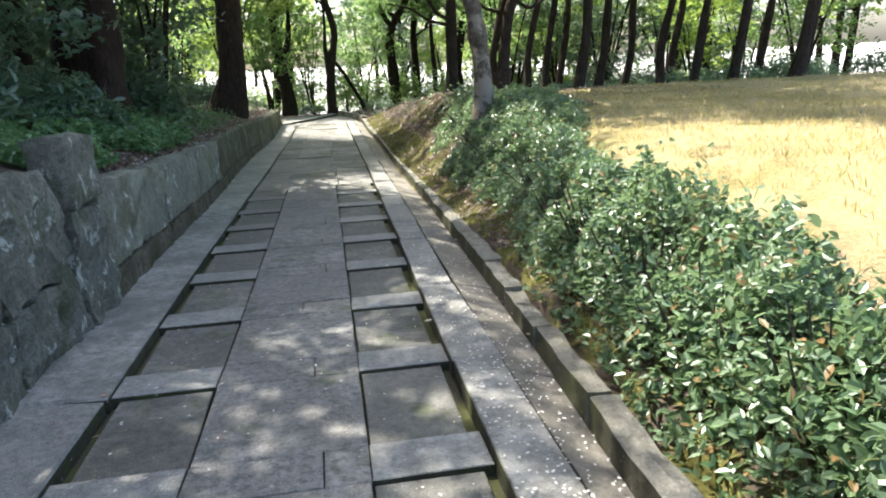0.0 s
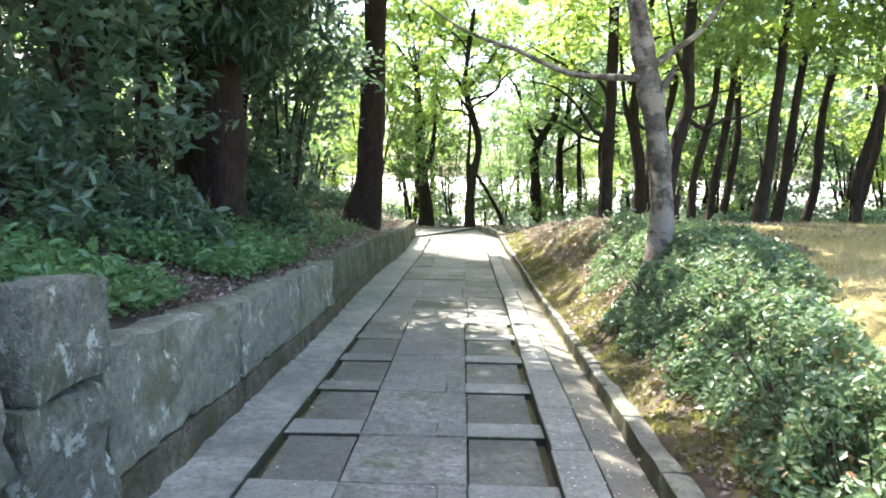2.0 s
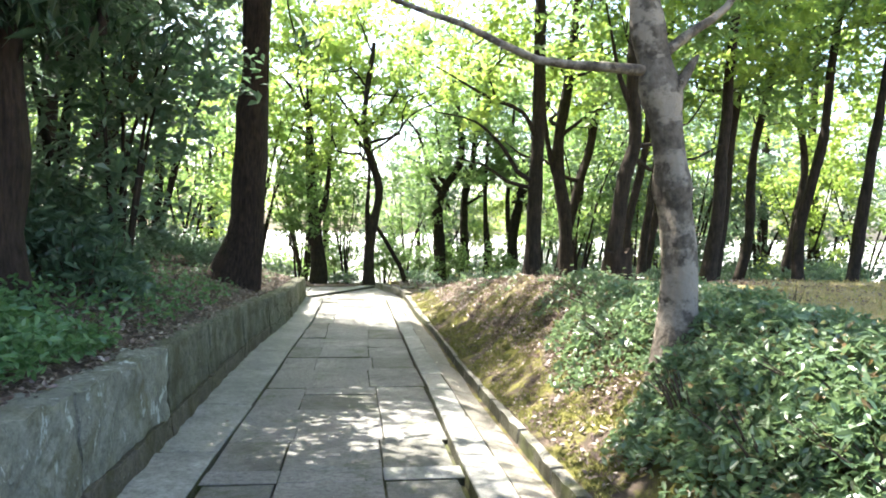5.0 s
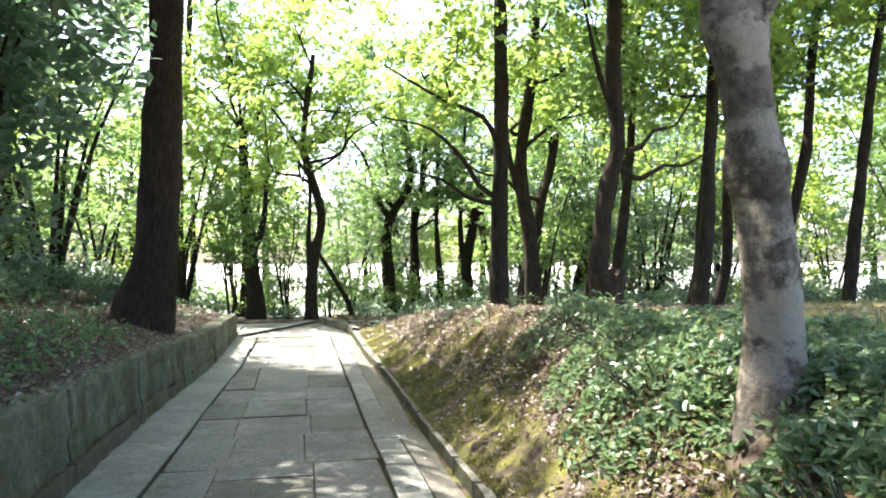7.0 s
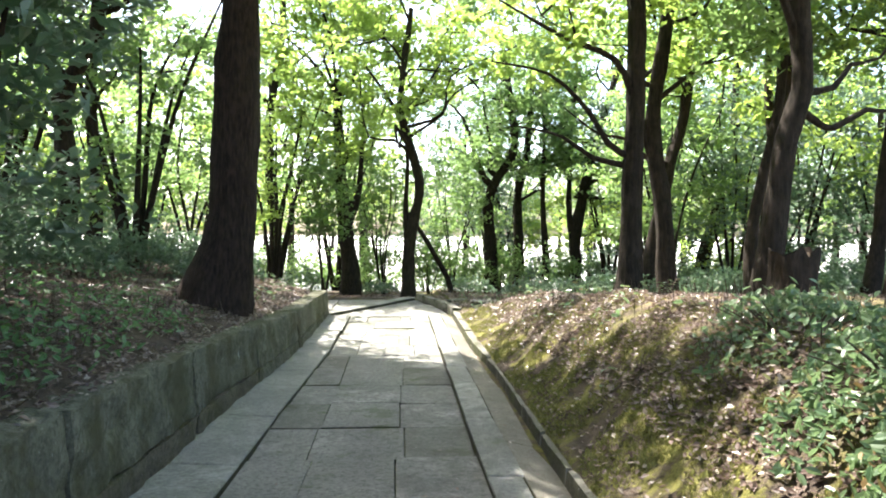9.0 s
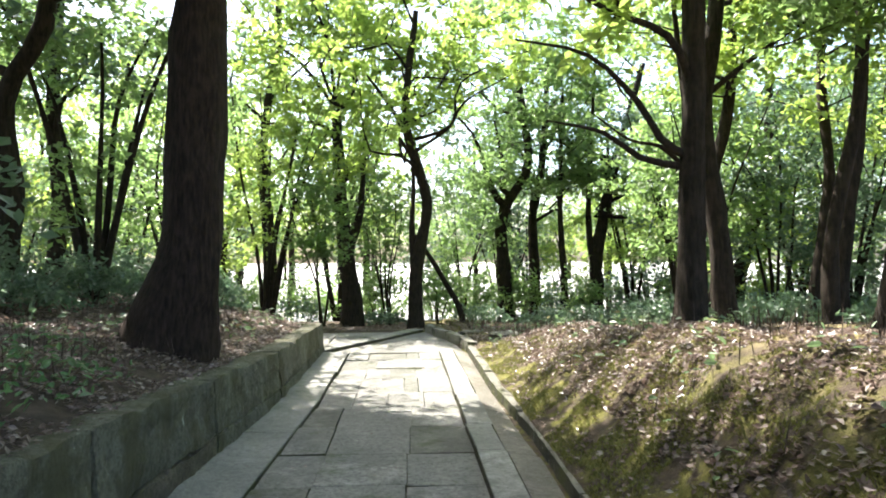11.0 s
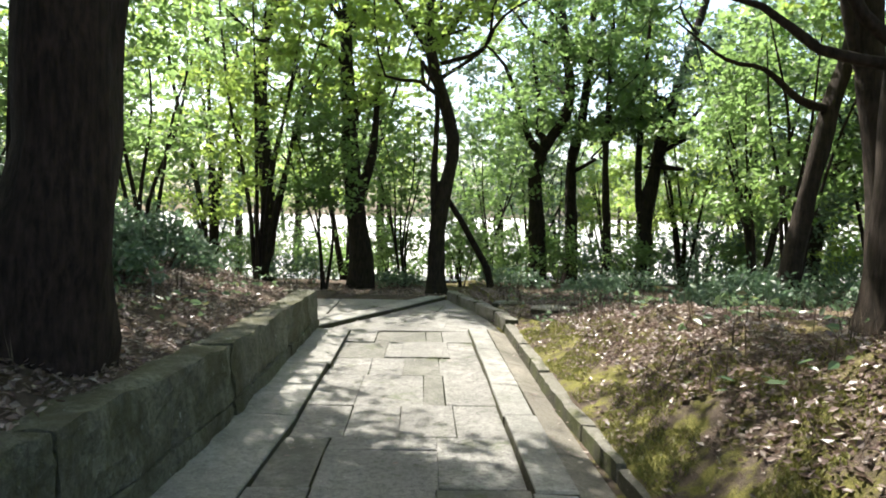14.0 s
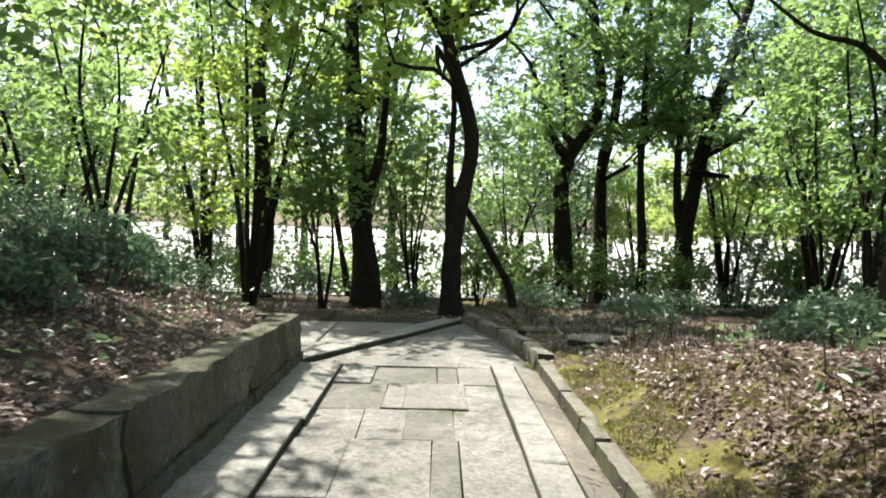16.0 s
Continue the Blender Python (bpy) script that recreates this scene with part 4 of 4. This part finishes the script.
# far wood: a few kinds, repeated
kinds = []
for i in range(4):
    h = 7.5 + i * 0.6
    kinds.append(tree((-14 + i * 9, 36 + (i % 2) * 2.5), [(0.1, 0, 2), (0.2 - 0.1 * i, 0, 4.5), (0.1, 0, h)], 0.17, crown(0, 0, 2.8, h + 1.2, 2.8, 42, (0.7, 1.1)), 130, (0.24, 0.13),
                      leaves=(LEAF, LEAF_YELLOW, LEAF_DARK, LEAF_YELLOW)[i], group="far wood", label="slender green tree of the far wood", limbs=3, sides=8))
spots = [(-22, 31), (-17, 27), (-12, 29), (-9.5, 33), (-6.5, 36), (-1.5, 36.5), (2.8, 38), (8, 36), (12, 32), (15.5, 29), (18, 33), (14, 24), (17.5, 21), (21, 26), (24, 31), (19, 17), (23, 21),
         (-10, 24), (-13, 21), (-16, 18), (-11, 16), (-10.5, 11), (-14, 13), (-9.5, 5.5), (-12, 1), (-9, -3), (27, 24), (-12, 38), (20, 38), (-19, 36)]
for i, (x, y) in enumerate(spots):
    s = rng.uniform(0.85, 1.15)
    copy_thing(kinds[i % 4], Matrix.Translation((x, y, ground_z(x, y) - 0.15)) @ Matrix.Rotation(rng.uniform(0, 6.28), 4, "Z") @ Matrix.Diagonal((s, s, s, 1)))
for i in range(26):
    x = -60 + i * 5 + rng.uniform(-1.5, 1.5)
    y = 95 + rng.uniform(0, 20)
    s = rng.uniform(1.0, 1.4)
    copy_thing(kinds[(i * 3) % 4], Matrix.Translation((x, y, ground_z(x, y) - 0.15)) @ Matrix.Rotation(rng.uniform(0, 6.28), 4, "Z") @ Matrix.Diagonal((s * 1.3, s * 1.3, s, 1)))


# ---- shrubs, ground plants, litter ----
def bush(x, y, rx, ry, h, count, leaves=BUSH, leaf=(0.062, 0.034), label="", name="bush", group="", stems=16, fine=True):
    """A low leafy bush: stems and single leaves in an uneven mound."""
    bz = ground_z(x, y) - 0.05
    t = thing(name, (x, y, bz), label or "low glossy-leaved evergreen bush on the bank", "bush", group)
    sv, sf = [], []
    for i in range(stems):
        a, k = rng.uniform(0, 2 * np.pi), rng.uniform(0.2, 0.9)
        e = (rx * k * math.cos(a), ry * k * math.sin(a), h * rng.uniform(0.6, 0.95) * math.sqrt(1 - 0.6 * k * k))
        v, f = tube([(e[0] * 0.5, e[1] * 0.5, 0), (e[0] * 0.7, e[1] * 0.7, e[2] * 0.5), e], (0.009, 0.007, 0.003), 4)
        o = len(sv)
        sv += v
        sf += [tuple(q + o for q in w) for w in f]
    tagged(mesh_of("brushwood", sv, sf, TWIG, t), kind="stuff")
    n = count
    a = rng.uniform(0, 2 * np.pi, n)
    k = np.sqrt(rng.uniform(0, 1, n)) * rng.uniform(0.8, 1.15, n)
    px, py = rx * k * np.cos(a), ry * k * np.sin(a)
    lump = np.array([0.78 + 0.5 * noise.noise(((q + x) * 3.4, (w + y) * 3.4, 1.0)) + 0.3 * noise.noise((q * 9 + x, w * 9, y)) for q, w in zip(px, py)])
    shell = 1 - np.abs(rng.normal(0, 0.3, n)) + np.where(rng.random(n) < 0.12, rng.uniform(0.05, 0.3, n), 0.0)
    pz = np.maximum(h * np.sqrt(np.maximum(0.06, 1 - 0.9 * np.minimum(k, 1.0) ** 2.4)) * lump * shell, 0.04)
    pz = pz + np.array([ground_z(x + q, y + w) for q, w in zip(px, py)]) - bz
    v, f = leaf_arrays(np.stack([px, py, pz], 1), leaf[0], leaf[1], 0.05, 1.35, 0.14, fine)
    mesh_of("foliage", v, f, leaves, t)
    return t


# clipped hedge, its front nearly upright; a thin gap, then a low spread of bushes round the grey tree
for x, y, rx, ry, h, n in ((1.42, 0.5, 0.36, 0.55, 0.56, 3600), (1.40, 1.2, 0.36, 0.55, 0.56, 4200), (1.42, 1.9, 0.36, 0.55, 0.54, 4200), (1.46, 2.6, 0.36, 0.55, 0.52, 4000), (1.50, 3.3, 0.36, 0.5, 0.50, 4000),
                           (1.56, 3.95, 0.34, 0.45, 0.46, 3000), (1.62, 4.5, 0.3, 0.35, 0.34, 1100), (1.72, 5.1, 0.34, 0.42, 0.34, 2000), (1.80, 5.75, 0.42, 0.5, 0.31, 2900),
                           (1.95, 6.4, 0.5, 0.5, 0.28, 3000), (1.72, 7.0, 0.38, 0.45, 0.26, 2400), (2.2, 7.1, 0.48, 0.5, 0.25, 2600), (1.72, 7.7, 0.40, 0.45, 0.28, 2400),
                           (2.35, 7.9, 0.52, 0.5, 0.24, 2600), (2.3, 8.75, 0.5, 0.5, 0.22, 2200), (2.9, 8.6, 0.45, 0.5, 0.20, 1500), (2.0, 9.4, 0.5, 0.55, 0.26, 2200), (2.8, 9.5, 0.55, 0.55, 0.24, 1900), (2.3, 10.3, 0.6, 0.5, 0.24, 1800), (3.0, 10.6, 0.55, 0.5, 0.22, 1300),
                           (2.4, 11.5, 0.5, 0.5, 0.22, 900)):
    bush(x, y, rx * 1.1, ry * 1.2, h, int(n * 1.25), leaf=(0.048, 0.025) if y < 5.5 else (0.062, 0.03), group="bank bushes", stems=40 if y < 5.5 else 26,
         label="clipped leafy hedge bush with bare brown twigs below" if y < 5.5 else "")
# low bright shrubs under the trees, far right and left
for x, y, rx, ry, h, n in ((3.6, 19.8, 0.8, 0.6, 0.45, 1100), (4.6, 21.4, 0.9, 0.7, 0.6, 1300), (6.0, 20.0, 1.0, 0.8, 0.6, 1300), (5.6, 23.0, 1.0, 0.8, 0.7, 1300), (7.2, 22.6, 1.1, 0.9, 0.8, 1300), (3.2, 24.8, 0.7, 0.7, 0.45, 900),
                           (2.0, 27.6, 0.8, 0.8, 0.6, 900), (6.4, 27.4, 1.0, 1.0, 0.9, 1100), (8.8, 26.4, 1.2, 1.0, 1.0, 1300), (-3.0, 27.8, 0.9, 0.8, 0.8, 1100), (-5.0, 27.0, 1.1, 0.9, 1.0, 1300), (-0.6, 27.0, 0.6, 0.5, 0.5, 700),
                           (7.6, 19.3, 0.9, 0.7, 0.5, 1000), (9.4, 18.0, 0.9, 0.7, 0.5, 1000), (6.6, 18.0, 0.8, 0.6, 0.4, 900), (11.0, 17.2, 1.0, 0.8, 0.6, 1000), (4.4, 26.8, 0.8, 0.7, 0.6, 900)):
    bush(x, y, rx, ry, h, n, LEAF_DARK, (0.10, 0.045), "green leafy undergrowth under the trees", "undergrowth", "undergrowth", 10, False)
for x, h in ((-13.5, 1.2), (-11.0, 1.6), (-8.2, 1.3), (-6.0, 1.7), (-4.3, 2.2), (-2.9, 1.5), (-1.6, 1.2), (0.6, 1.5), (2.2, 1.0), (5.0, 1.4), (6.8, 1.7), (9.6, 1.3), (11.8, 1.7), (14.2, 1.4), (17.0, 1.8), (3.4, 2.0), (8.2, 2.2), (13.0, 2.3), (15.6, 2.2), (18.6, 2.4)):
    bush(x, 31.6 + rng.uniform(-0.8, 1.2), rng.uniform(0.9, 1.4), 0.9, h, 1500, LEAF_DARK if x > 4 or x < -7 else LEAF, (0.14, 0.07), "green undergrowth at the far edge of the wood", "undergrowth", "undergrowth", 10, False)
for x, y, h in ((10.0, 22.4, 0.9), (11.6, 20.6, 0.8), (13.2, 21.8, 1.1), (15.0, 20.6, 1.1), (13.4, 18.6, 0.8), (16.6, 18.4, 1.0), (17.6, 22.6, 1.3), (12.0, 24.6, 1.2), (15.4, 25.0, 1.4), (19.6, 20.0, 1.3), (9.8, 24.8, 0.9), (19.2, 25.0, 1.5)):
    bush(x, y, rng.uniform(1.0, 1.5), 0.9, h, 1300, LEAF_DARK, (0.13, 0.06), "dark green undergrowth behind the lawn", "undergrowth", "undergrowth", 10, False)
# broad dark shrubs on the left bank
for x, y, rx, ry, h, n in ((-2.7, 7.4, 0.6, 0.7, 0.7, 1500), (-2.75, 10.9, 0.6, 0.7, 0.8, 1500), (-3.4, 6.4, 0.8, 0.8, 1.1, 2000), (-4.6, 8.6, 1.1, 1.0, 1.5, 2800), (-3.5, 11.4, 0.8, 0.8, 1.2, 2600), (-4.8, 12.8, 1.2, 1.0, 1.6, 3000), (-5.0, 15.4, 1.2, 1.1, 1.4, 2600), (-3.0, 18.3, 0.5, 0.6, 0.45, 1200), (-3.2, 20.0, 0.7, 0.6, 0.7, 1600), (-4.2, 18.6, 0.8, 0.8, 0.7, 1700), (-4.4, 16.8, 0.8, 0.8, 0.6, 1500),
                           (-4.9, 21.8, 1.1, 0.9, 1.0, 1800), (-3.3, 22.6, 0.7, 0.7, 0.6, 1200), (-4.8, 4.8, 1.2, 1.2, 1.6, 3000), (-5.6, 17.6, 1.1, 1.0, 1.4, 2400), (-6.2, 23.4, 1.2, 1.0, 1.4, 2000), (-5.2, 1.6, 1.2, 1.2, 1.5, 2400)):
    bush(x, y, rx, ry, h, n, LEAF_DARK, (0.14, 0.05) if y < 13 else (0.10, 0.04), "dark glossy long-leaved shrub on the shaded bank", "shrub", "shrubs on the left bank", 14, True)


def strew(name, label, category, boxes, length, width, material, lift=0.02, droop=0.0, spread=0.5, keep=None, fine=False, high=0.0):
    """Many small leaves or blades lying on the ground, one object."""
    pts = []
    for x0, x1, y0, y1, n in boxes:
        xs, ys_ = rng.uniform(x0, x1, n), rng.uniform(y0, y1, n)
        for a, b in zip(xs, ys_):
            if keep is None or keep(a, b):
                pts.append((a, b, ground_z(a, b) + lift + (abs(rng.normal(0, high)) if high else rng.uniform(0, 0.02))))
    v, f = leaf_arrays(np.array(pts), length, width, droop, spread, 0.18, fine)
    return tagged(mesh_of(name, v, f, material), label, category, kind="stuff")


def patchy(scale, cut, seed):
    return lambda a, b: noise.noise((a * scale, b * scale, seed)) > cut


strew("ground_cover", "leafy green ground cover on the shaded bank", "plants", ((-2.6, -1.78, 0.5, 9.0, 17000), (-4.2, -2.4, 0.0, 10, 15000), (-4.0, -1.8, 9, 14, 2200)), 0.065, 0.034, COVER, 0.05, 0.1, 1.1, patchy(0.9, -0.22, 4.0), True, 0.09)
strew("fallen_leaves", "dry brown fallen leaves on the banks", "leaves", ((-3.6, -1.66, 5, 21.5, 22000), (-6, -3.4, 8, 23, 8000), (1.5, 3.6, 8.5, 21.5, 31000), (1.12, 1.7, 3.0, 20.5, 1500), (0.9, 4.6, 21.0, 26, 9000), (3.4, 7, 10, 24, 5000), (-3, 1.0, 24.2, 27.5, 2600), (1.15, 1.75, 1.0, 9.5, 1400)),
      0.05, 0.028, LITTER, 0.012, 0.0, 0.8, patchy(1.3, -0.42, 7.0))
strew("bank_plants", "scattered small green seedlings among fallen leaves", "plants", ((1.5, 3.6, 9.5, 20, 1700), (-3.4, -1.8, 9, 21, 1500), (1.3, 4.2, 20, 25, 900)), 0.085, 0.04, BUSH, 0.06, 0.1, 0.8, patchy(1.3, 0.12, 11.0), True, 0.07)
strew("dry_stems", "thin dry upright stems among fallen leaves", "plants", ((1.6, 3.8, 9.5, 21, 900), (1.2, 4.4, 20.5, 25.5, 700), (-3.4, -1.9, 10, 21, 500)), 0.26, 0.009, TWIG, 0.09, -1.25, 0.35, patchy(1.2, -0.1, 3.0))
strew("moss", "yellow-green moss tufts on the bank", "moss", ((1.10, 1.9, 2.0, 20.5, 52000), (1.3, 2.4, 11.0, 16.0, 9000)), 0.035, 0.012, MOSS, 0.004, -0.9, 0.8, patchy(1.7, -0.08, 21.0))
strew("lawn_grass", "short dry yellow grass of the lawn", "grass", ((1.9, 6.5, 0.5, 12, 22000), (6, 13, 6, 16, 9000)), 0.07, 0.008, GRASS, 0.02, -0.9, 0.5, lambda a, b: a + 0.6 * noise.noise((a, b, 1)) > 2.1 + 0.9 * smooth(5, 9, b))
# fallen leaves and chips on the paving
pts = []
for _ in range(420):
    b = rng.uniform(0.5, 22)
    a = rng.choice([rng.uniform(-1.45, 1.0), rng.normal(-1.35, 0.08), rng.normal(0.85, 0.1)])
    a = min(max(a, wall_x(b) + 0.04), 0.98)
    pts.append((a, b, path_z(b) + 0.036))
v, f = leaf_arrays(np.array(pts), 0.04, 0.022, 0.0, 0.25, 0.1, True)
tagged(mesh_of("path_leaves", v, f, LITTER), "few dry leaves lying on the paving", "leaves", kind="stuff")

pts = []
for _ in range(900):
    b = 0.4 + abs(rng.normal(0, 2.6))
    a = rng.uniform(right_in(b) + 0.01, right_out(b) - 0.02) if rng.random() < 0.8 else rng.uniform(-1.3, 0.9)
    pts.append((a, b, path_z(b) + (0.066 if right_in(b) < a < right_in(b) + 0.23 else 0.05 if a > 0.4 else 0.012)))
v, f = leaf_arrays(np.array(pts), 0.016, 0.011, 0.0, 0.25, 0.1, True)
tagged(mesh_of("bark_chips", v, f, CHIP), "tiny pale flakes strewn over the kerb stones", "litter", kind="stuff")

# ---- stump beside the leaning tree ----
st = thing("tree_stump", (3.5, 13.4, ground_z(3.5, 13.4) - 0.08), "weathered brown broken tree stump on the bank", "stump")
verts, faces = [], []
for i in range(9):
    for k in range(18):
        a = 2 * math.pi * k / 18
        r = (0.19 + 0.10 * math.exp(-i * 0.9)) * (1 + 0.34 * noise.noise((math.cos(a) * 2.4, math.sin(a) * 2.4, 4 + i * 0.15)))
        z = i / 8 * (0.5 + 0.12 * noise.noise((math.cos(a) * 3, math.sin(a) * 3, 8)))
        verts.append((r * math.cos(a), r * math.sin(a), z))
for i in range(8):
    for k in range(18):
        a, b = i * 18 + k, i * 18 + (k + 1) % 18
        faces.append((a, b, b + 18, a + 18))
mesh_of("stump_bark", verts, faces, BARK, st, True)
bm = bmesh.new()
ring = [bm.verts.new((0.93 * x_, 0.93 * y_, z_ - 0.05)) for x_, y_, z_ in verts[-18:]]
mid = bm.verts.new((0, 0, 0.36))
for k in range(18):
    bm.faces.new((ring[k], ring[(k + 1) % 18], mid))
part("stump_top", bm, TWIG, st, "rotted broken stump top")


# flat stones on the ground past the bend
for x, y, r in ((1.75, 21.4, 0.24), (2.6, 22.6, 0.26), (3.7, 22.4, 0.3), (4.6, 22.8, 0.28), (1.3, 22.6, 0.2)):
    n_ = 7
    ring_ = []
    for k in range(n_):
        a = 2 * math.pi * k / n_
        q = r * rng.uniform(0.8, 1.15)
        ring_.append((x + 1.3 * q * math.cos(a), y + q * math.sin(a), ground_z(x, y) + 0.09))
    ob = slab_mesh("flat_stone", ring_, 0.16, EDGE, None, 0.02, 0.01, "flat pale stone lying among fallen leaves")
    tagged(ob, category="stone", group="flat stones past the bend")
